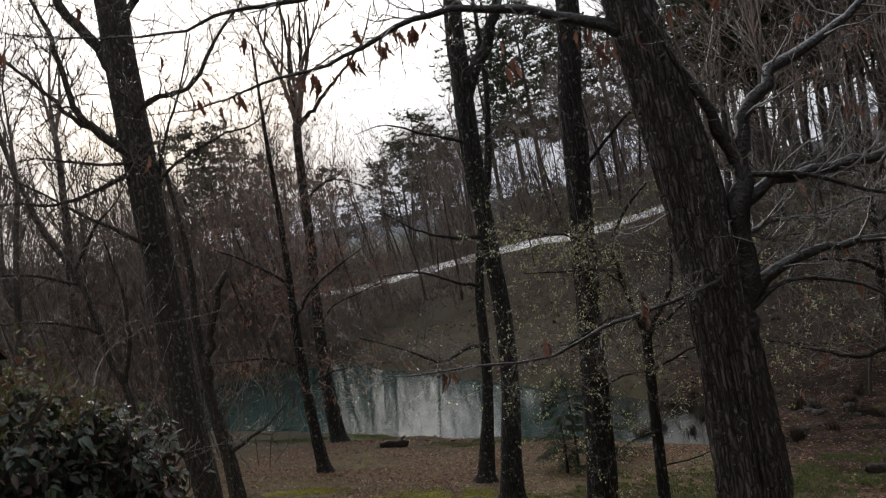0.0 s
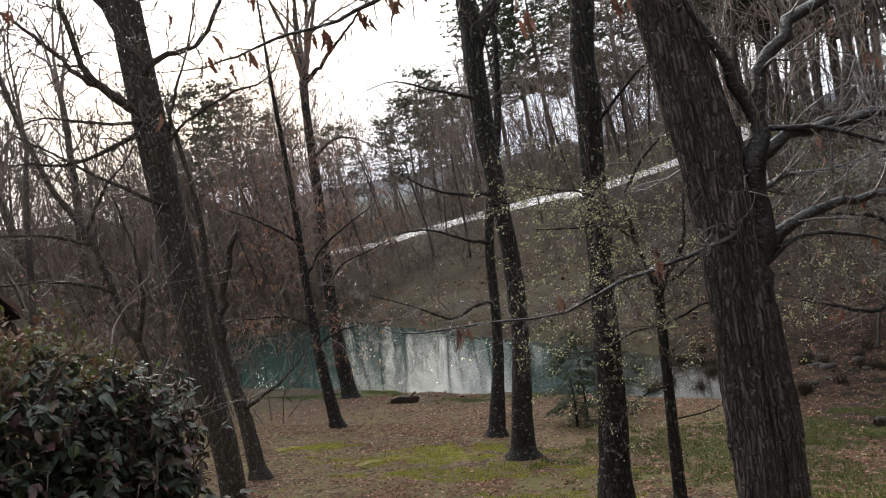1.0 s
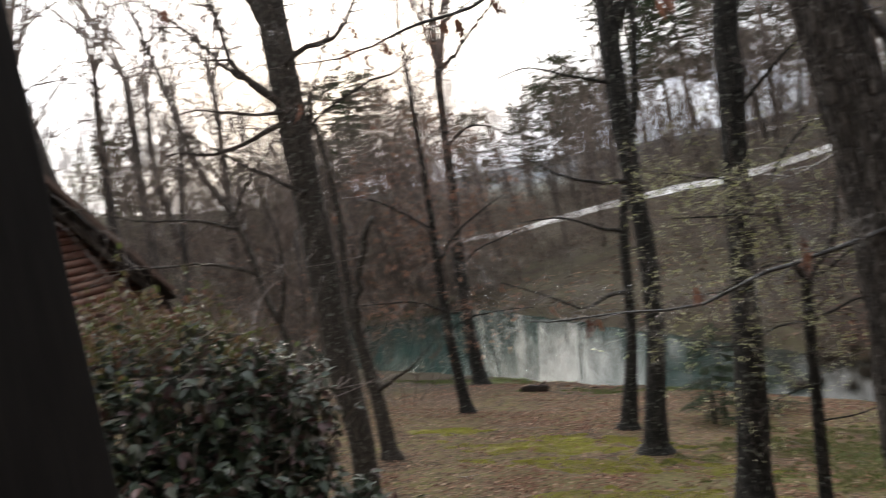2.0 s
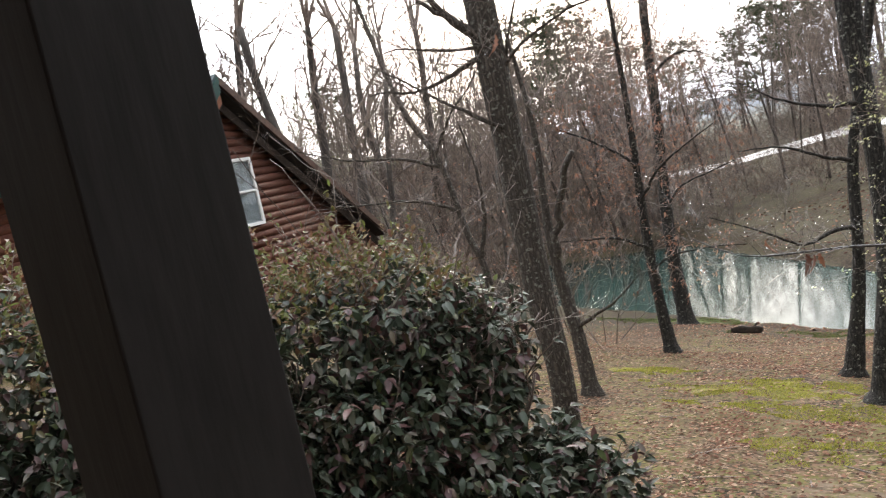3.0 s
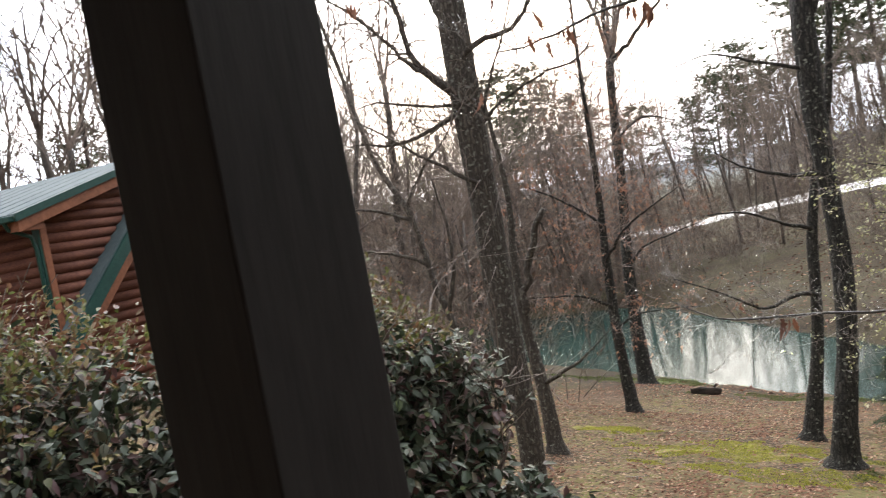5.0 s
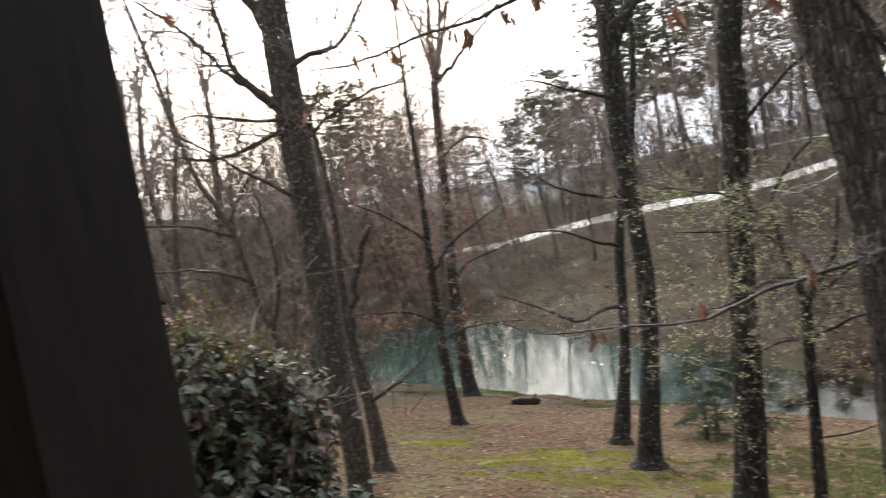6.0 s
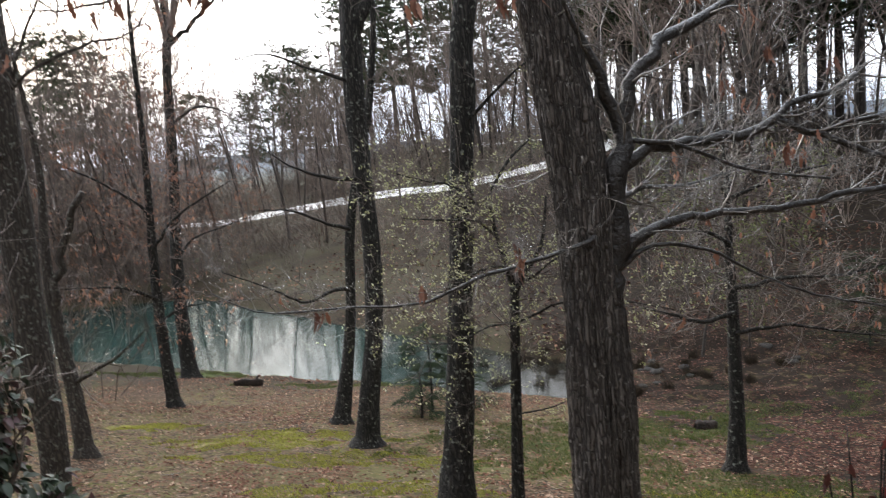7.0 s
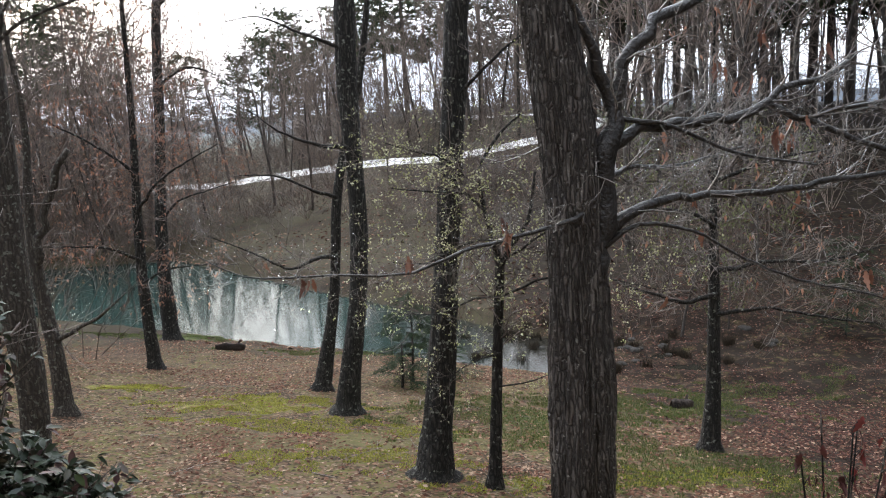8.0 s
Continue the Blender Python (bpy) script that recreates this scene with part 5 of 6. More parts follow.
t6, tips6, rng6 = near_tree("lone_tree", "small dark tree among fallen leaves",
          [(4.29, 8.25, -0.24, 0.125), (4.32, 8.25, 0.43, 0.084), (4.32, 8.25, 1.1, 0.069), (4.32, 8.25, 1.89, 0.058), (4.3, 8.25, 2.4, 0.045), (4.31, 8.25, 3.15, 0.032), (4.28, 8.25, 3.76, 0.022), (4.3, 8.25, 4.8, 0.01)], BARK_GREY,
          [([(4.32, 8.2, 1.63, 0.033), (3.89, 8.1, 1.6, 0.022), (3.55, 8.0, 1.72, 0.016), (3.1, 7.9, 1.9, 0.007)], 14, 0.5),
           ([(4.32, 8.2, 1.9, 0.03), (4.8, 8.0, 2.0, 0.02), (5.4, 7.8, 2.0, 0.013), (6.1, 7.6, 2.2, 0.006)], 16, 0.55),
           ([(4.32, 8.2, 1.4, 0.028), (4.8, 7.9, 1.5, 0.018), (5.3, 7.7, 1.4, 0.012), (6.0, 7.5, 1.3, 0.006)], 14, 0.5),
           ([(4.3, 8.2, 2.4, 0.026), (3.9, 8.0, 2.6, 0.018), (3.4, 7.9, 2.7, 0.01), (2.9, 7.8, 2.8, 0.005)], 14, 0.5),
           ([(4.3, 8.2, 2.9, 0.025), (4.8, 8.0, 3.1, 0.016), (5.4, 7.9, 3.2, 0.008)], 12, 0.5)],
          seed=12, sides=18, auto_twigs=50, twig_len=0.7, twig_share=1.4)
tuft_leaves(t6, tips6, rng6, "beech_leaf", BEECH_LEAF, 0.03, 0.07)


# ---------------------------------------------------------------- evergreen bushes
def evergreen_bush(name, label, blobs, count, singles, seed, near=(0.0, 0.0, 3.8)):
    """Layers of glossy pointed leaves on rounded masses, bronze new growth on top, stems below."""
    rng = np.random.default_rng(seed)
    cx, cy = np.mean([b[0] for b in blobs]), np.mean([b[1] for b in blobs])
    base = np.array([cx, cy, ground_z(cx, cy)])
    bush = thing(name, base, label, "shrub", group="evergreen bushes")
    stems = Shape()
    for b in blobs:
        foot = np.array([b[0] * 0.7 + cx * 0.3, b[1] * 0.7 + cy * 0.3, 0])
        foot[2] = ground_z(foot[0], foot[1]) - 0.05
        for j in range(5):
            start = foot + np.array([*rng.normal(size=2) * 0.12, 0])
            d = np.array([b[0], b[1], b[2]]) - start + rng.normal(size=3) * 0.5 * b[3]
            grow(stems, start - base, d, np.linalg.norm(d) * 1.1, 0.022, 2, rng, 0.1, 0.12, 3, 5, (0.3, 0.8), least=0.003)
    tagged(part("stem_thicket", stems, TWIG, bush), kind="stuff")
    old, young = Shape(), Shape()
    meshes = []
    for i in range(5):
        s = Shape()
        s.add(*oval_leaf(rng.uniform(0.09, 0.125), rng.uniform(0.045, 0.058), rng.uniform(0.1, 0.4), 0.22))
        me = s.mesh("leaf")
        me.materials.append(SHRUB_LEAF)
        meshes.append(me)
    made = total = 0
    while total < count:
        b = blobs[rng.choice(len(blobs), p=np.array([q[3] ** 2 for q in blobs]) / sum(q[3] ** 2 for q in blobs))]
        u = rng.normal(size=3)
        u /= np.linalg.norm(u)
        lump = 1 + 0.36 * noise.noise(Vector(u * 2.3 + np.array(b[:3]))) + 0.24 * noise.noise(Vector(u * 5.0 + np.array(b[:3])))
        shell = rng.random()
        deep = rng.random() ** 2 * 0.3 - 0.14 * (shell < 0.06) if shell < 0.62 else rng.uniform(0.15, 0.6)
        p = np.array(b[:3]) + u * b[3] * 1.06 * lump * (1.0 - deep) * np.array([1, 1, b[4]])
        if p[2] < ground_z(p[0], p[1]) + 0.1 or any(np.linalg.norm((p - np.array(q[:3])) / np.array([1, 1, q[4]])) < q[3] * 0.55 for q in blobs):
            continue
        total += 1
        high = (p[2] - b[2]) / (b[3] * b[4])
        new_growth = p[2] > 2.6 + 0.5 * rng.random() and high > 0.1 + 0.5 * rng.random() and deep < 0.2
        d = u * np.array([1, 1, 0.3]) + np.array([0, 0, -0.4]) + rng.normal(size=3) * 0.5
        # a whorl of leaves at each shoot
        for k in range(3):
            dk = d + rng.normal(size=3) * 0.75
            if new_growth:
                lv, lf = oval_leaf(rng.uniform(0.04, 0.075), rng.uniform(0.02, 0.036), rng.uniform(-0.2, 0.3), 0.4)
                put_leaf(young, p + u * rng.uniform(0, 0.12) - base, dk + np.array([0, 0, 0.8]), rng, lv, lf)
            elif made < singles and deep < 0.03 and np.dot(u, np.array(near) - p) > 0.2 and rng.random() < 0.35:
                ob = part("leaf", meshes[made % 5], None, bush)
                q = Vector(dk).to_track_quat("X", "Z").to_matrix().to_4x4()
                ob.matrix_local = Matrix.Translation(Vector(p + u * 0.03 - base)) @ q
                made += 1
            else:
                lv, lf = oval_leaf(rng.uniform(0.07, 0.12), rng.uniform(0.036, 0.056), rng.uniform(0.05, 0.5), rng.uniform(0.1, 0.4))
                put_leaf(old, p - base, dk, rng, lv, lf)
    tagged(part("foliage", old, SHRUB_LEAF, bush, "glossy dark green oval leaves"), kind="stuff")
    tagged(part("new_growth", young, SHRUB_NEW, bush, "bronze and yellow-green young leaves"), kind="stuff")
    return bush


evergreen_bush("evergreen_bush", "large glossy evergreen bush with bronze new growth",
               [(-3.4, 4.6, 2.58, 0.62, 1.1), (-2.95, 5.0, 2.6, 0.6, 1.1), (-3.6, 5.0, 2.5, 0.75, 1.1), (-2.55, 5.2, 2.4, 0.46, 1.1), (-2.5, 5.3, 2.05, 0.32, 1.0), (-2.1, 5.3, 1.38, 0.38, 1.0),
                (-1.78, 5.25, 1.28, 0.34, 0.95), (-1.65, 5.0, 1.0, 0.34, 0.9), (-2.0, 4.8, 1.05, 0.45, 1.0), (-2.9, 4.5, 1.9, 0.7, 1.0), (-2.5, 4.8, 1.4, 0.6, 1.0), (-3.5, 4.1, 2.0, 0.75, 1.0), (-3.2, 3.9, 1.4, 0.6, 1.0)], 9000, 280, 21)
evergreen_bush("evergreen_bush", "dense evergreen bush with reddish shoots beside the porch",
               [(-4.2, 3.9, 2.68, 0.65, 1.1), (-4.8, 3.3, 2.82, 0.7, 1.1), (-4.4, 3.2, 2.35, 0.7, 1.0), (-5.4, 2.9, 2.86, 0.8, 1.1), (-5.3, 3.8, 2.78, 0.8, 1.1), (-4.2, 2.9, 1.8, 0.7, 1.0), (-4.0, 3.7, 1.9, 0.7, 1.0), (-5.0, 2.3, 2.3, 0.8, 1.0)], 9000, 220, 22)


# ---------------------------------------------------------------- woods beyond
def bare_tree_meshes(height, seed, lean=0.05, first=0.45, stout=1.0, leafy=0.0):
    """A forest tree: a straight stem that parts into a few rising leaders, with slender side branches."""
    rng = np.random.default_rng(seed)
    trunk, crown, leaves, tips = Shape(), Shape(), Shape(), []
    k = 8
    stem = height * 0.62
    pts = [np.array([0, 0, -0.3, height * 0.0125 * stout])]
    d = np.array([rng.normal() * lean, rng.normal() * lean, 1.0])
    for i in range(k):
        d = d + np.array([*rng.normal(size=2) * 0.05, 0])
        pts.append(np.array([*(pts[-1][:3] + d / np.linalg.norm(d) * stem / k), height * 0.0105 * stout * (1 - 0.5 * (i + 1) / k)]))
    sp = spline(pts, 0.5)
    tube(trunk, sp, 8)
    n = len(sp)
    for j in range(3):
        e = turned(np.array([0, 0, 1.0]), rng.uniform(0.12, 0.42), rng)
        grow(crown, sp[-1][:3], e, height * rng.uniform(0.24, 0.32), sp[-1][3] * 0.8, 3, rng, 0.3, 0.13, 3, 3, (0.3, 0.7), tips, 0.011, 0.66, True)
    for j in range(10):
        i = min(n - 1, max(1, int(n * (first + (1 - first) * (j + rng.random()) / 10))))
        e = turned(sp[i][:3] - sp[i - 1][:3], rng.uniform(0.6, 1.05), rng)
        grow(crown, sp[i][:3], e, height * rng.uniform(0.1, 0.2), sp[i][3] * 0.35, 2, rng, 0.4, 0.16, 3, 3, (0.35, 0.8), tips, 0.011, 0.64, True)
    if leafy:
        for p, e in tips:
            for c in range(2):
                if rng.random() < leafy:
                    lv, lf = leaf_faces(0.16, 0.09, 0.2, 0.3)
                    put_leaf(leaves, p + rng.normal(size=3) * 0.12, e + rng.normal(size=3), rng, lv, lf)
        return trunk.mesh("trunk"), crown.mesh("crown"), leaves.mesh("leaves")
    return trunk.mesh("trunk"), crown.mesh("crown")


def pine_meshes(height, seed, bare=0.45, spread=0.24):
    """An open pine: tiers of level boughs, each carrying flat pads of needles with gaps between them."""
    rng = np.random.default_rng(seed)
    trunk, crown = Shape(), Shape()
    pts = [np.array([0, 0, -0.3, height * 0.014]), np.array([rng.normal() * 0.1, 0, height * 0.5, height * 0.01]), np.array([rng.normal() * 0.2, rng.normal() * 0.2, height * 0.97, 0.03])]
    sp = spline(pts, 0.4)
    tube(trunk, sp, 8)
    n = len(sp)
    tiers = 12
    for j in range(tiers):
        t = bare + (1 - bare) * (j + rng.random() * 0.5) / tiers
        i = min(n - 1, int(n * t))
        u = (t - bare) / (1 - bare)
        wide = 0.55 + 0.75 * u if u < 0.45 else 0.89 * math.sqrt(max(0.0, 1 - ((u - 0.45) / 0.6) ** 2))
        for b in range(rng.integers(3, 6)):
            a = rng.uniform(0, 6.28)
            reach = height * spread * wide * rng.uniform(0.55, 1.1)
            d = np.array([math.cos(a), math.sin(a), rng.uniform(-0.05, 0.2) + 0.35 * u])
            tips = []
            grow(trunk, sp[i][:3], d, max(0.5, reach), 0.03, 1, rng, 0.18, 0.12, 5, 3, (0.35, 0.9), tips, 0.01, 0.5, True)
            for p, e in tips:
                for c in range(2):
                    q = p + rng.normal(size=3) * np.array([0.24, 0.24, 0.06])
                    for s in range(7):
                        dd = rng.normal(size=3) * np.array([1, 1, 0.4]) + np.array([0, 0, 0.35]) + e * 0.4
                        dd /= np.linalg.norm(dd)
                        sd = np.cross(dd, rng.normal(size=3))
                        sd = sd / np.linalg.norm(sd) * 0.042
                        crown.add([tuple(q - sd), tuple(q + sd), tuple(q + dd * rng.uniform(0.24, 0.44))], [(0, 1, 2)])
    return trunk.mesh("trunk"), crown.mesh("crown")


def brush_meshes(height, seed, stems=9, leafy=0.16, least=0.006):
    rng = np.random.default_rng(seed)
    s, tips = Shape(), []
    for j in range(stems):
        p = np.array([*rng.normal(size=2) * 0.3, -0.05])
        grow(s, p, np.array([*rng.normal(size=2) * 0.4, 1.0]), height * rng.uniform(0.6, 1.1), 0.012, 2, rng, 0.25, 0.2, 4, 4, (0.35, 0.95), tips, least, 0.66, True)
    leaves = Shape()
    for p, e in tips:
        if rng.random() < leafy:
            lv, lf = leaf_faces(0.07, 0.035, 0.3, 0.3)
            put_leaf(leaves, p, e + np.array([0, 0, -0.6]), rng, lv, lf)
    return s.mesh("stem_thicket"), leaves.mesh("dry_foliage")


def with_mats(meshes, *mats):
    for me, mat in zip(meshes, mats):
        me.materials.append(mat)
    return meshes


BARE = [with_mats(bare_tree_meshes(h, 40 + i, ln, fr, st), BARK_FAR, TWIG_FAR) for i, (h, ln, fr, st) in enumerate([(11, 0.04, 0.4, 0.8), (13, 0.05, 0.5, 0.9), (10, 0.07, 0.35, 0.7), (15, 0.03, 0.5, 0.9), (12, 0.09, 0.45, 0.8), (8, 0.08, 0.3, 0.7)])]
STOUT = [with_mats(bare_tree_meshes(h, 50 + i, ln, 0.45, 1.5), BARK_FAR, TWIG_FAR) for i, (h, ln) in enumerate([(13, 0.04), (14, 0.07)])]
PINE = [with_mats(pine_meshes(h, 60 + i, br, sp_), BARK_FAR, NEEDLES) for i, (h, br, sp_) in enumerate([(11, 0.36, 0.27), (12.5, 0.44, 0.24), (9.5, 0.3, 0.29)])]
SPRING_TREES = [with_mats(bare_tree_meshes(h, 90 + i, 0.08, 0.3, 0.8, 0.8), BARK_FAR, TWIG_FAR, SPRING) for i, h in enumerate([9, 7])]
BRUSH = [with_mats(brush_meshes(h, 70 + i), TWIG_FAR, BEECH_LEAF) for i, h in enumerate([2.2, 3.0, 1.5])]


def plant(name, pair, names, x, y, scale, turn, label, category, group):
    t = thing(name, (x, y, ground_z(x, y)), label, category, group)
    t.rotation_euler = (0, 0, turn)
    t.scale = (scale, scale, scale)
    for me, nm in zip(pair, names):
        ob = part(nm, me, None, t)
        if nm != "trunk":
            tagged(ob, kind="stuff")
    return t


wood_rng = np.random.default_rng(5)


def polar(az, dist):
    return dist * math.sin(radians(az)), dist * math.cos(radians(az))


# pines that stand out against the sky: azimuth, distance, variant, scale; the last five are unseen, added to shade the
# cabin's side wall
for az, dist, var, sc in ((-1.2, 108, 1, 1.45), (-14.6, 108, 0, 1.75), (-17.0, 112, 2, 2.0), (-11.4, 112, 1, 1.3), (-7.6, 125, 2, 1.5), (-0.2, 115, 0, 1.45), (-2.6, 118, 2, 1.65), (4.2, 95, 1, 1.85), (7.4, 92, 0, 2.1), (6.0, 108, 1, 2.0), (10.2, 100, 1, 1.6), (12.6, 95, 0, 1.6),
                          (17.0, 95, 1, 1.5), (20.6, 85, 1, 1.5), (24.0, 66, 0, 1.7), (27.5, 52, 1, 1.4), (31.0, 60, 0, 1.6), (-45.0, 70, 0, 1.0), (-31.5, 100, 2, 1.2), (35, 50, 1, 1.4), (38.5, 58, 0, 1.5), (15.0, 95, 2, 1.9), (18.8, 90, 0, 1.6), (22.3, 52, 2, 1.7), (25.8, 75, 1, 1.8), (29.4, 70, 2, 2.0), (32.8, 46, 0, 1.3),
                          (-18.6, 80, 0, 1.0), (-16.4, 74, 1, 0.9), (-12.6, 82, 2, 0.95), (-4.2, 88, 1, 0.9), (1.6, 88, 2, 1.25), (-66, 24, 0, 1.2), (-74, 22, 2, 1.4), (-82, 25, 1, 1.1), (-70, 32, 1, 1.3), (-90, 27, 0, 1.2)):
    px_, py_ = polar(az, dist)
    plant("pine_tree", PINE[var], ("trunk", "crown"), px_, py_, sc, wood_rng.uniform(0, 6.28), "tall dark pine with a ragged open crown", "tree", "pines on the hill")

# stout oaks behind the cabin, and woods to both sides that close the place and block light
for az, dist, var, sc in ((-47.3, 31, 0, 1.05), (-45.8, 33, 1, 1.1), (-51.0, 36, 1, 1.0), (-37.0, 40, 0, 1.6), (-40.5, 46, 1, 1.6), (-34.6, 36, 1, 1.45), (-33.2, 46, 0, 1.7), (-30.6, 42, 1, 1.5), (-28.4, 50, 0, 1.6), (-25.5, 46, 1, 1.4), (-55.0, 32, 0, 1.1), (25.6, 40, 0, 1.2), (30.4, 33, 1, 1.1)):
    px_, py_ = polar(az, dist)
    plant("bare_tree", STOUT[var], ("trunk", "crown"), px_, py_, sc, wood_rng.uniform(0, 6.28), "stout leafless oak with rising limbs", "tree", "bare woods")
# unseen pines past the right edge of view, added to shade the slope
for i in range(22):
    px_, py_ = polar(42 + 60 * (i + wood_rng.random()) / 22, wood_rng.uniform(15, 42))
    plant("pine_tree", PINE[i % 3], ("trunk", "crown"), px_, py_, wood_rng.uniform(1.1, 1.6), wood_rng.uniform(0, 6.28), "tall dark pine with a ragged open crown", "tree", "pines on the hill")
for i in range(12):
    px_, py_ = polar(21 + 24 * (i + wood_rng.random()) / 12, wood_rng.uniform(38, 62))
    plant("pine_tree", PINE[i % 3], ("trunk", "crown"), px_, py_, wood_rng.uniform(1.5, 2.0), wood_rng.uniform(0, 6.28), "tall dark pine with a ragged open crown", "tree", "pines on the hill")

# bare woods: (count, azimuth range, distance range, scale range)
for count, a0, a1, d0, d1, s0, s1 in ((20, -14, 3, 44, 60, 0.55, 0.85), (34, -14, 3, 62, 105, 0.65, 1.05), (54, 1, 13, 53, 95, 0.5, 1.0), (30, 11, 21, 55, 95, 0.6, 1.05), (46, 17, 33, 30, 75, 1.0, 1.5), (30, 28, 46, 26, 65, 1.0, 1.5), (44, -33, -11, 56, 105, 0.6, 1.0), (8, -16, -8.5, 35, 44, 0.5, 0.85),
                                      (20, -38, -22, 60, 100, 0.8, 1.3), (9, -64, -36, 32, 60, 0.8, 1.25), (7, -54, -41, 34, 42, 1.2, 1.6), (13, -12, 6, 36, 46, 0.45, 0.75), (4, -30, -21, 15, 22, 0.45, 0.65), (18, -25, -11, 34.5, 39, 0.55, 0.82), (5, 18, 32, 24, 34, 0.7, 1.1), (20, -33, -12, 36, 52, 0.45, 0.75)):
    for i in range(count):
        px_, py_ = polar(a0 + (a1 - a0) * (i + wood_rng.random()) / count, wood_rng.uniform(d0, d1))
        if abs(py_ - road_y(px_)) < 3.2:
            py_ += 6.5
        plant("bare_tree", BARE[wood_rng.integers(len(BARE))], ("trunk", "crown"), px_, py_, wood_rng.uniform(s0, s1), wood_rng.uniform(0, 6.28), "leafless tree in the woods beyond the pond", "tree", "bare woods")

for count, a0, a1, d0, d1, s0, s1 in ((22, -40, -18, 50, 95, 0.7, 1.2), (6, 22, 33, 16, 24, 0.3, 0.5), (3, -20, -8, 70, 100, 0.8, 1.2)):
    for i in range(count):
        px_, py_ = polar(a0 + (a1 - a0) * (i + wood_rng.random()) / count, wood_rng.uniform(d0, d1))
        plant("budding_forest_tree", SPRING_TREES[i % 2], ("trunk", "crown", "spring_foliage"), px_, py_, wood_rng.uniform(s0, s1), wood_rng.uniform(0, 6.28), "tree in first pale green spring leaf", "tree", "budding woods")

BEECH = [with_mats(brush_meshes(h, 80 + i, 5, 0.6), TWIG, BEECH_LEAF) for i, h in enumerate([2.2, 2.8])]
for i, (x_, y_, sc) in enumerate(((-4.4, 15.2, 1.0), (-5.6, 16.8, 1.1), (-6.4, 14.2, 1.1))):
    plant("beech_sapling", BEECH[i % 2], ("stem_thicket", "dry_foliage"), x_, y_, sc, i * 1.9, "young beech holding dry orange-brown leaves", "tree", "beech saplings")

for i in range(34):
    px_, py_ = polar(-26 + 19 * (i + wood_rng.random()) / 34, wood_rng.uniform(33.6, 38))
    plant("beech_sapling", BEECH[i % 2], ("stem_thicket", "dry_foliage"), px_, py_, wood_rng.uniform(0.9, 1.5), wood_rng.uniform(0, 6.28), "young beech holding dry orange-brown leaves", "tree", "beech saplings")

# brush on the banks
for count, a0, a1, d0, d1, s0, s1 in ((80, -20, 3, 33.3, 45, 0.4, 0.85), (24, 2, 13, 30, 41, 0.35, 0.6), (16, 12, 30, 27, 40, 0.4, 0.7), (12, 10, 18, 35, 41, 0.6, 1.0), (5, 26, 46, 20, 32, 0.5, 0.9), (28, -34, -15, 31, 50, 0.8, 1.3), (10, -29, -19, 15, 24, 0.6, 1.0)):
    for i in range(count):
        px_, py_ = polar(a0 + (a1 - a0) * (i + wood_rng.random()) / count, wood_rng.uniform(d0, d1))
        if ground_z(px_, py_) < WATER_Z + 0.05:
            continue
        plant("brush", BRUSH[wood_rng.integers(3)], ("stem_thicket", "dry_foliage"), px_, py_, wood_rng.uniform(s0, s1), wood_rng.uniform(0, 6.28), "thicket of bare brown stems with a few dry leaves", "shrub", "brush on the banks")


# undergrowth along the crest behind the lane
THICKET = [with_mats(brush_meshes(h, 85 + i, 9, 0.05, 0.016), TWIG_FAR, BEECH_LEAF) for i, h in enumerate([4.0, 5.5, 3.0])]
for count, a0, a1, d0, d1, s0, s1 in ((60, -16, 14, 52.5, 66, 0.25, 0.5), (70, -36, 16, 62, 90, 0.35, 0.75), (46, -42, -15, 46, 80, 0.7, 1.3), (26, -1, 18, 53, 85, 0.6, 1.3), (44, 11, 42, 44, 75, 0.3, 0.65)):
    for i in range(count):
        px_, py_ = polar(a0 + (a1 - a0) * (i + wood_rng.random()) / count, wood_rng.uniform(d0, d1))
        plant("sapling_thicket", THICKET[wood_rng.integers(3)], ("stem_thicket", "dry_foliage"), px_, py_, wood_rng.uniform(s0, s1), wood_rng.uniform(0, 6.28), "dense thicket of bare saplings on the hill crest", "shrub", "hill thickets")


# ---------------------------------------------------------------- on the ground
lit_rng = np.random.default_rng(8)


def in_patch(x, y, cx, cy, rx_, ry_):
    q = ((x - cx) / rx_) ** 2 + ((y - cy) / ry_) ** 2
    return q + 1.3 * noise.noise((x * 1.4, y * 1.4, cx)) + 1.4 * noise.noise((x * 4.5, y * 4.5, cx)) < 0.55


MOSSY = ((-1.0, 10.7, 1.5, 0.8), (-2.9, 11.9, 0.9, 0.35), (0.4, 7.6, 1.2, 0.6), (1.6, 6.7, 0.9, 0.4), (-0.2, 9.4, 1.6, 0.5), (3.4, 7.0, 1.0, 0.5))
GRASSY = ((2.7, 10.0, 2.0, 1.9), (5.0, 11.0, 2.2, 1.3), (3.6, 7.2, 1.8, 1.0), (-3.0, 19.9, 3.8, 0.7), (6.5, 12.6, 3.0, 0.8), (0.3, 17.3, 2.5, 0.5))


def slope_tilt(x, y):
    return np.array([ground_z(x + 0.1, y) - ground_z(x - 0.1, y), ground_z(x, y + 0.1) - ground_z(x, y - 0.1)]) / 0.2


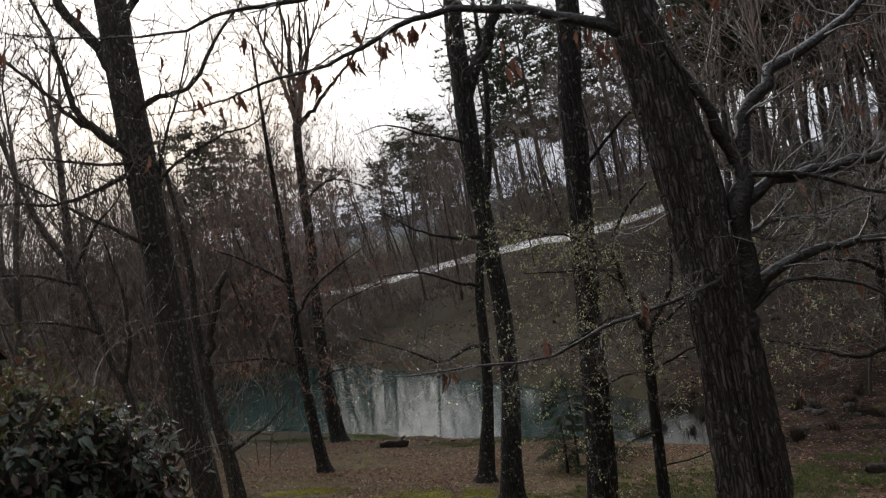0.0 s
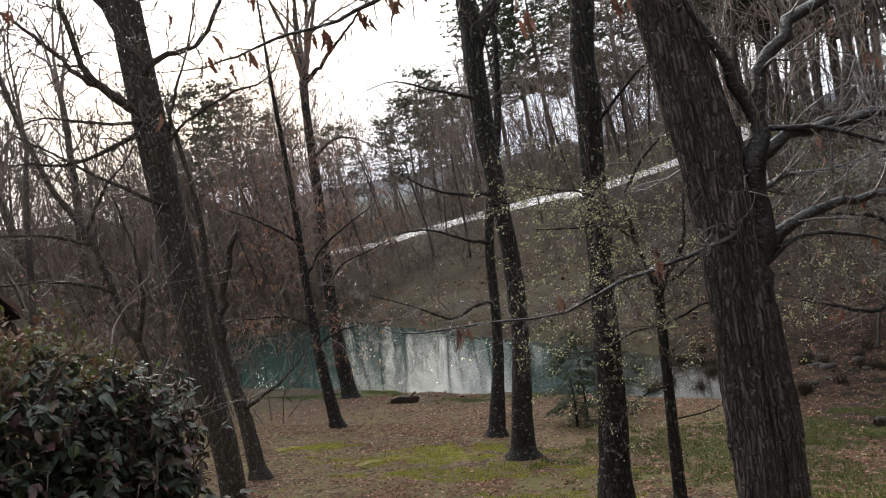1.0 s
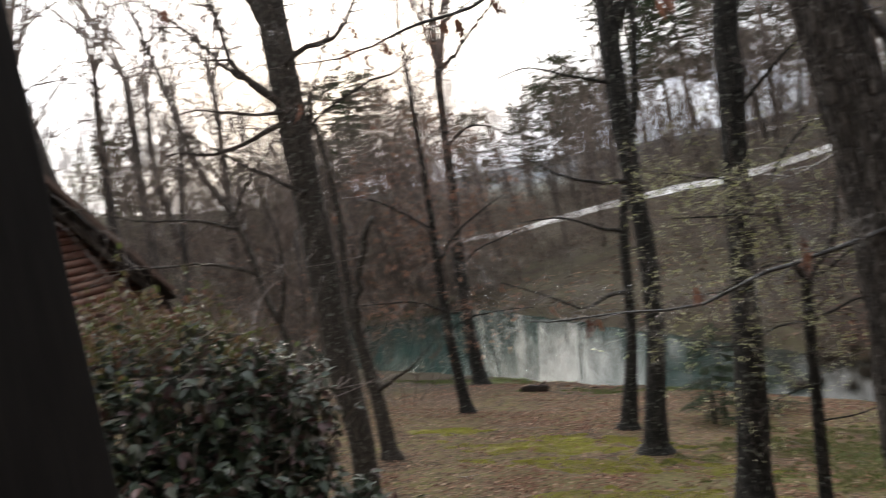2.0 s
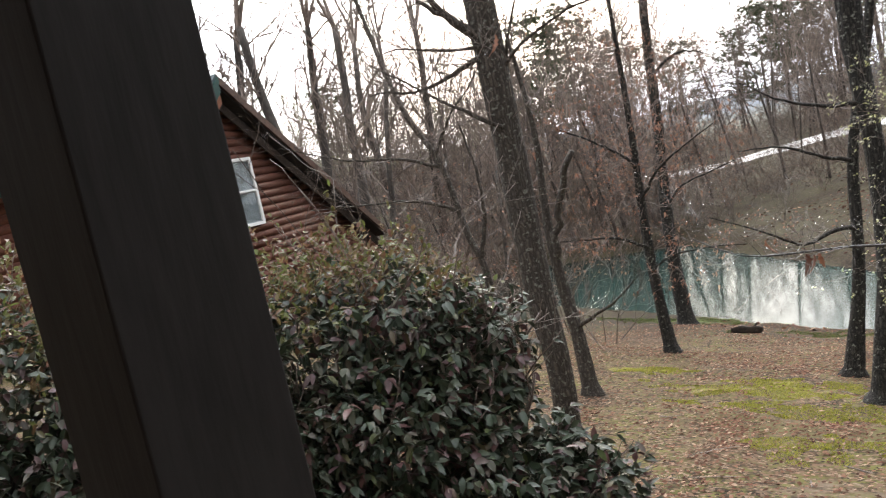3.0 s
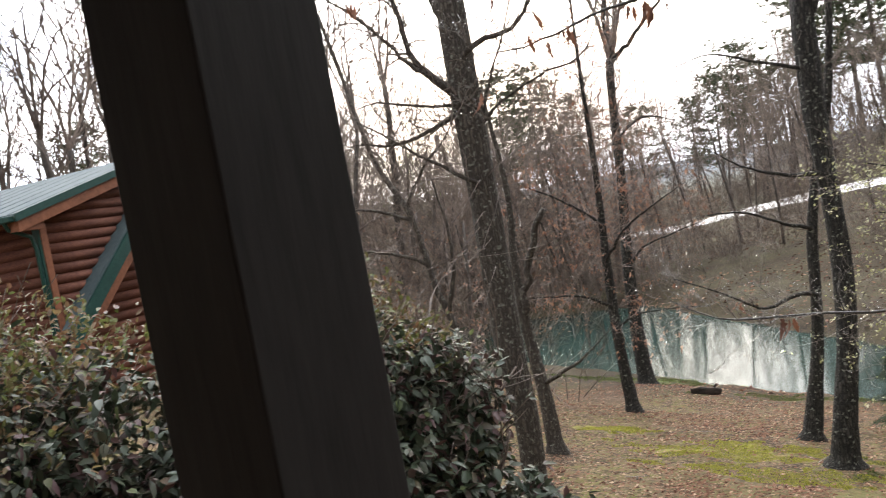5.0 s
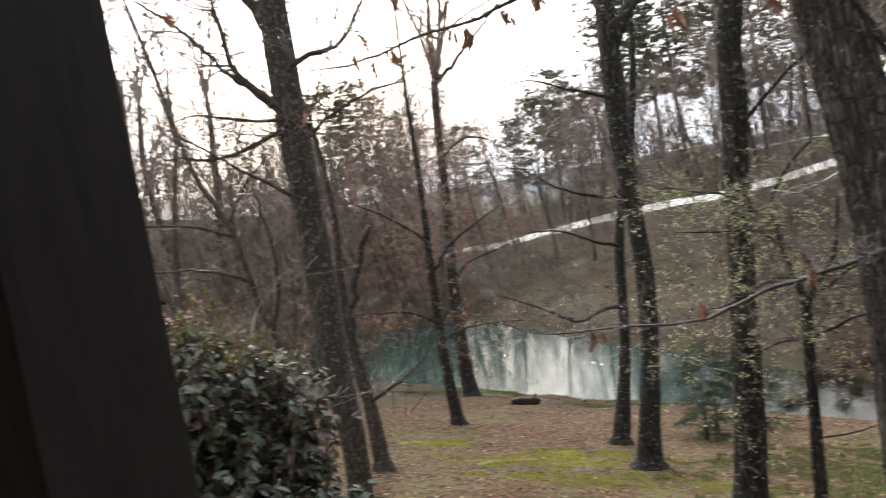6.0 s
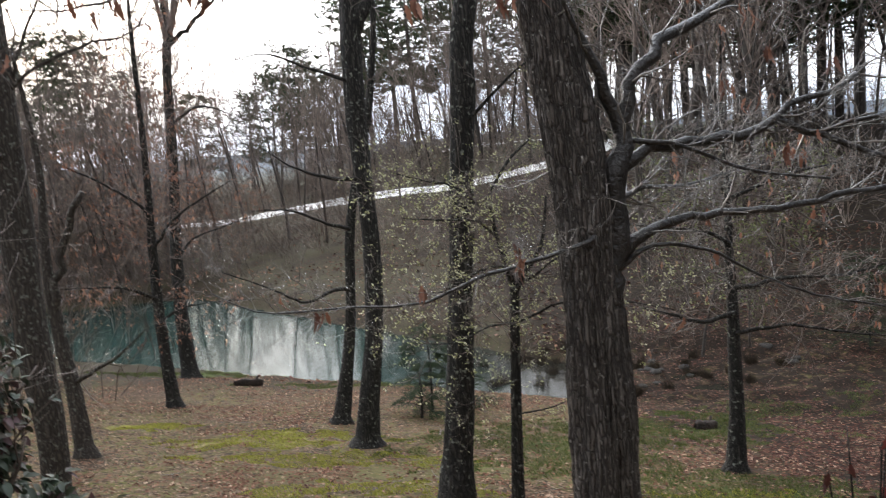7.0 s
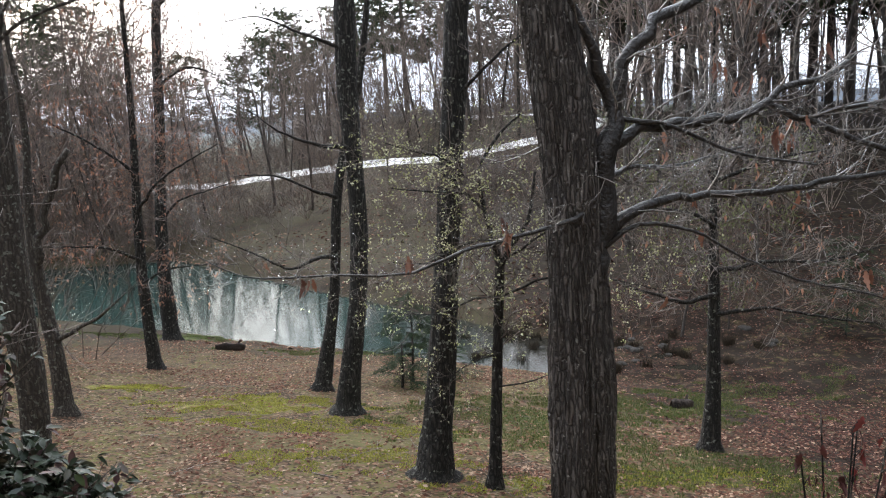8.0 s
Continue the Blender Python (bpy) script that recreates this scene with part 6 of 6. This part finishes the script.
def lay_leaf(s, x, y, size, tilt):
    w, up = size * lit_rng.uniform(0.22, 0.38), size * lit_rng.uniform(-0.06, 0.14)
    k = lit_rng.uniform(0.35, 0.6)
    lv, lf = [(0, 0, 0), (size * k, w, up), (size, 0, size * lit_rng.uniform(-0.1, 0.15)), (size * (k + 0.08), -w, up)], [(0, 2, 1), (0, 3, 2)]
    a = lit_rng.uniform(0, 6.28)
    put_leaf(s, (x, y, ground_z(x, y) + lit_rng.uniform(0.004, 0.014)), (math.cos(a), math.sin(a), lit_rng.normal() * tilt), lit_rng, lv, lf, lit_rng.normal() * tilt * 1.8)


def fallen_leaves():
    """Pale dry leaves on the open slope, wet ones darkened for shade under the trees and along the inlet."""
    dry, wet = Shape(), Shape()
    made = 0
    while made < 84000:
        y = 5.6 + 13.8 * lit_rng.random() ** 1.25
        x = lit_rng.uniform(-0.62, 0.78) * (y + 1.5)
        if y > 18.2 - 0.73 * x and x < 4.5:
            continue
        woods = step01(3.6, 5.6, x - 0.1 * (y - 8) + 0.9 * noise.noise((x * 0.8, y * 0.8, 3.0)))
        dense = 0.25 + 1.3 * noise.noise((x * 0.5, y * 0.5, 6.0)) + 0.9 * noise.noise((x * 1.9, y * 1.9, 2.0))
        dense += 0.5 * woods + 0.45 * step01(12.0, 14.5, y)
        dense -= 0.16 * step01(-4, -1.5, x) * (1 - step01(2.5, 4.5, x)) * (1 - step01(11.0, 13.0, y))
        if any(in_patch(x, y, *q) for q in MOSSY):
            dense -= 0.6
        if any(in_patch(x, y, *q) for q in GRASSY):
            dense -= 0.5
        if lit_rng.random() > max(0.12, dense):
            continue
        lay_leaf(wet if lit_rng.random() < woods * 0.85 else dry, x, y, lit_rng.uniform(0.022, 0.062), 0.1)
        made += 1
    made = 0
    while made < 6000:
        x, y = lit_rng.uniform(2.0, 17.0), lit_rng.uniform(15.5, 27.0)
        if ground_z(x, y) < WATER_Z + 0.02 or lit_rng.random() > 0.5 + 0.9 * noise.noise((x * 0.5, y * 0.5, 6.0)):
            continue
        lay_leaf(wet, x, y, lit_rng.uniform(0.05, 0.11), 0.2)
        made += 1
    made = 0
    while made < 11000:
        x, y = lit_rng.uniform(-3.0, 22.0), lit_rng.uniform(18.0, 43.0)
        if ground_z(x, y) < WATER_Z + 0.05 or lit_rng.random() > 0.55 + 0.9 * noise.noise((x * 0.3, y * 0.3, 8.0)):
            continue
        lay_leaf(wet if lit_rng.random() < 0.7 else dry, x, y, lit_rng.uniform(0.07, 0.17), 0.25)
        made += 1
    tagged(part("fallen_leaves", dry, LITTER, smooth=False), "scattered brown and pinkish fallen leaves on the slope", "leaves", kind="stuff")
    tagged(part("wet_fallen_leaves", wet, WET_SHADED_LITTER, smooth=False), "wet reddish leaf litter, darkened for the shade under the trees", "leaves", kind="stuff")


def blades(name, label, patches, count, low, high, width, mat):
    s = Shape()
    area = [q[2] * q[3] for q in patches]
    made = 0
    while made < count:
        cx, cy, rx_, ry_ = patches[lit_rng.choice(len(patches), p=np.array(area) / sum(area))]
        x, y = cx + lit_rng.uniform(-1.3, 1.3) * rx_, cy + lit_rng.uniform(-1.3, 1.3) * ry_
        if not in_patch(x, y, cx, cy, rx_, ry_):
            continue
        z = ground_z(x, y)
        if z < WATER_Z:
            continue
        a, h = lit_rng.uniform(0, 6.28), lit_rng.uniform(low, high)
        c, q = math.cos(a) * width, math.sin(a) * width
        lean = lit_rng.normal(size=2) * h * 0.5
        s.add([(x - c, y - q, z - 0.005), (x + c, y + q, z - 0.005), (x + lean[0], y + lean[1], z + h)], [(0, 1, 2)])
        made += 1
    tagged(part(name, s, mat, smooth=False), label, name.replace("_", " "), kind="stuff")


fallen_leaves()
blades("grass", "thin fresh green grass on the damp slope", GRASSY, 60000, 0.015, 0.045, 0.005, GRASS)
blades("moss", "bright yellow-green moss in low cushions", MOSSY, 36000, 0.006, 0.018, 0.008, MOSS)


def lying_wood(name, label, at, length, radius, turn, seed, split=0.2):
    """A piece of wood lying on the ground, hollowed and frayed."""
    rng = np.random.default_rng(seed)
    x, y = at
    t = thing(name, (x, y, ground_z(x, y)), label, "log")
    t.rotation_euler = (0, 0, turn)
    k = 9
    s = Shape()
    tube(s, [(length * (i / (k - 1) - 0.5), rng.normal() * radius * 0.15, radius * 0.75 + rng.normal() * radius * 0.1, radius * (0.75 + 0.35 * rng.random()) * (0.7 if i in (0, k - 1) else 1)) for i in range(k)], 14, 0.35, 4.0, 6.0, seed)
    part("wood", s, ROTTEN, t)
    b = Shape()
    tube(b, [(length * 0.2, 0, radius, radius * 0.35), (length * 0.3, radius, radius * 1.9, radius * 0.25), (length * 0.33, radius * 1.1, radius * 2.3, radius * 0.1)], 8, 0.2, 4, 4, seed)
    part("stub", b, ROTTEN, t)


lying_wood("rotten_log", "short dark rotten log lying on leaves by the pond", (-1.94, 17.2), 0.62, 0.085, -0.25, 31)
lying_wood("wood_chunk", "dark block of old wood lying in the grass", (5.42, 11.25), 0.34, 0.08, -0.15, 32)

for i in range(46):
    y = lit_rng.uniform(6.0, 13.0)
    x = lit_rng.uniform(-0.3, 0.55) * y
    st = thing("stick", (x, y, ground_z(x, y) + 0.012), "thin fallen stick on the ground", "stick", "fallen sticks")
    ss = Shape()
    ln = lit_rng.uniform(0.15, 0.8)
    grow(ss, np.zeros(3), np.array([math.cos(i * 2.4), math.sin(i * 2.4), 0.0]), ln, lit_rng.uniform(0.006, 0.014), 1, lit_rng, -0.03, 0.12, 2, 5, (0.3, 0.7))
    for q, v in enumerate(ss.v):
        ss.v[q] = (v[0], v[1], v[2] * 0.25 + slope_tilt(x, y) @ np.array(v[:2]))
    part("twig", ss, TWIG, st)


def mud_inlet():
    """Stones, sods and sedge tufts standing out of the shallow end of the pond."""
    for i in range(24):
        x, y = lit_rng.uniform(4.6, 9.5), lit_rng.uniform(14.4, 16.8)
        r = lit_rng.uniform(0.05, 0.14)
        t = thing("stone", (x, y, max(WATER_Z - 0.02, ground_z(x, y))), "dark wet stone in the shallow water", "stone", "stones in the shallows")
        bm = bmesh.new()
        bmesh.ops.create_icosphere(bm, subdivisions=2, radius=r)
        for v in bm.verts:
            v.co *= 1 + 0.45 * noise.noise(v.co * 7 + Vector((i, 0, 0)))
            v.co.z *= 0.5
        part("rock", bm, STONE, t, smooth=True)
    for i in range(40):
        x, y = (lit_rng.uniform(3.2, 5.5), lit_rng.uniform(15.9, 18.2)) if i < 22 else (lit_rng.uniform(5.5, 9.5), lit_rng.uniform(14.2, 16.6))
        t = thing("sedge_tuft", (x, y, max(WATER_Z - 0.03, ground_z(x, y))), "brown tuft of dead sedge in the shallow water", "grass", "sedge tufts")
        s = Shape()
        for j in range(70):
            a, h = lit_rng.uniform(0, 6.28), lit_rng.uniform(0.1, 0.26)
            p = lit_rng.normal(size=2) * 0.06
            e = p + np.array([math.cos(a), math.sin(a)]) * h * lit_rng.uniform(0.2, 0.9)
            s.add([(p[0] - 0.006, p[1], 0), (p[0] + 0.006, p[1], 0), (e[0], e[1], h)], [(0, 1, 2)])
        tagged(part("sedge_mass", s, SEDGE, t, smooth=False), kind="stuff")


mud_inlet()


def hemlock(x, y, height, seed, boughs=32, spread=1.0):
    """A thin young hemlock: a few long level boughs that droop at their ends, with flat sprays of needles and wide gaps."""
    rng = np.random.default_rng(seed)
    t = thing("hemlock_sapling", (x, y, ground_z(x, y)), "dark evergreen hemlock sapling at the water's edge", "tree")
    stem, spray = Shape(), Shape()
    sp = spline([(0, 0, -0.1, 0.025), (0.03, 0, height * 0.5, 0.016), (0, 0.02, height, 0.005)], 0.08)
    tube(stem, sp, 8)
    for j in range(boughs):
        tt = 0.2 + 0.78 * j / boughs
        p = sp[min(len(sp) - 1, int(len(sp) * tt))][:3]
        a = j * 2.4 + rng.normal() * 0.4
        reach = spread * (1.1 - 0.75 * tt) * rng.uniform(0.6, 1.15)
        d = np.array([math.cos(a), math.sin(a), 0.15])
        pts = [np.array([*p, 0.007])]
        for i in range(7):
            d = d + np.array([rng.normal() * 0.12, rng.normal() * 0.12, -0.07])
            pts.append(np.array([*(pts[-1][:3] + d / np.linalg.norm(d) * reach / 7), 0.006 * (1 - i / 8)]))
        tube(stem, pts, 4)
        for i in range(2, 8):
            for sgn in (-1, 1):
                if rng.random() < 0.2:
                    continue
                e = np.cross(d, [0, 0, 1.0]) * sgn + d * 0.9 + rng.normal(size=3) * 0.2
                e /= np.linalg.norm(e)
                ln = reach * 0.26 * rng.uniform(0.6, 1.2)
                tube(stem, [np.array([*pts[i][:3], 0.003]), np.array([*(pts[i][:3] + e * ln - np.array([0, 0, 0.04])), 0.0015])], 3)
                for m in range(7):
                    q = pts[i][:3] + e * ln * m / 7 + np.array([0, 0, -0.04 * m / 7])
                    for sg2 in (-1, 1):
                        f2 = np.cross(e, [0, 0, 1.0]) * sg2 + e * 0.7 + rng.normal(size=3) * 0.2
                        wv = e * 0.011
                        spray.add([tuple(q - wv), tuple(q + wv), tuple(q + f2 * 0.06)], [(0, 1, 2)])
    tagged(part("stem", stem, BARK_GREY, t), kind="stuff")
    tagged(part("needles", spray, HEMLOCK, t, smooth=False), kind="stuff")


hemlock(1.45, 13.2, 1.6, 51)
hemlock(2.1, 14.0, 1.2, 52, 14, 0.8)
hemlock(1.2, 12.6, 1.0, 54, 14, 0.8)
hemlock(11.0, 15.0, 2.2, 53, 44, 1.2)


def red_shoots(x, y):
    """Young stems with a few red leaves close to the porch."""
    rng = np.random.default_rng(77)
    t = thing("red_leaved_shrub", (x, y, ground_z(x, y)), "thin shrub stems with dark red leaves", "shrub")
    g = ground_z(x, y)
    for dx, dy, top in ((-0.09, 0.02, 2.47), (0.05, 0.0, 2.43), (0.17, -0.04, 2.36), (-0.16, 0.05, 2.3), (0.26, 0.02, 2.3), (0.12, 0.08, 2.38)):
        tips, s = [], Shape()
        h = top - g
        pts = spline([(dx * 0.2, dy * 0.2, -0.05, 0.007), (dx * 0.5, dy * 0.5, h * 0.5, 0.005), (dx + rng.normal() * 0.01, dy, h, 0.0035)], 0.06)
        tube(s, pts, 7)
        for k in range(8):
            q = pts[-1 - k * 2]
            e = turned(np.array([0, 0, 1.0]), rng.uniform(0.5, 1.0), rng)
            tube(s, [np.array([*q[:3], 0.003]), np.array([*(q[:3] + e * 0.05), 0.002])], 5)
            tips.append((q[:3] + e * 0.05, e))
        part("stem", s, BARK_GREY, t)
        tuft_leaves(t, tips, rng, "red_leaf", RED_LEAF, 0.9, 0.07, 3, True, 3)


red_shoots(1.98, 2.85)


def rain_drops():
    """Drops that hang under the oak's low limbs."""
    s = Shape()
    k = len(oak_tips)
    for p, d in oak_tips:
        if oak_rng.random() < 0.55:
            r = oak_rng.uniform(0.0025, 0.0045)
            q = np.array(p) + np.array([0, 0, -r])
            ring = [(q[0] + r * math.cos(a), q[1] + r * math.sin(a), q[2]) for a in (0, 1.257, 2.513, 3.77, 5.027)]
            s.add([(q[0], q[1], q[2] + r * 1.3)] + ring + [(q[0], q[1], q[2] - r)], [(0, i + 1, (i + 1) % 5 + 1) for i in range(5)] + [(6, (i + 1) % 5 + 1, i + 1) for i in range(5)])
    tagged(part("rain_drop_mass", s, DROPLET, oak, "clear rain drops on the twigs"), kind="stuff")


rain_drops()
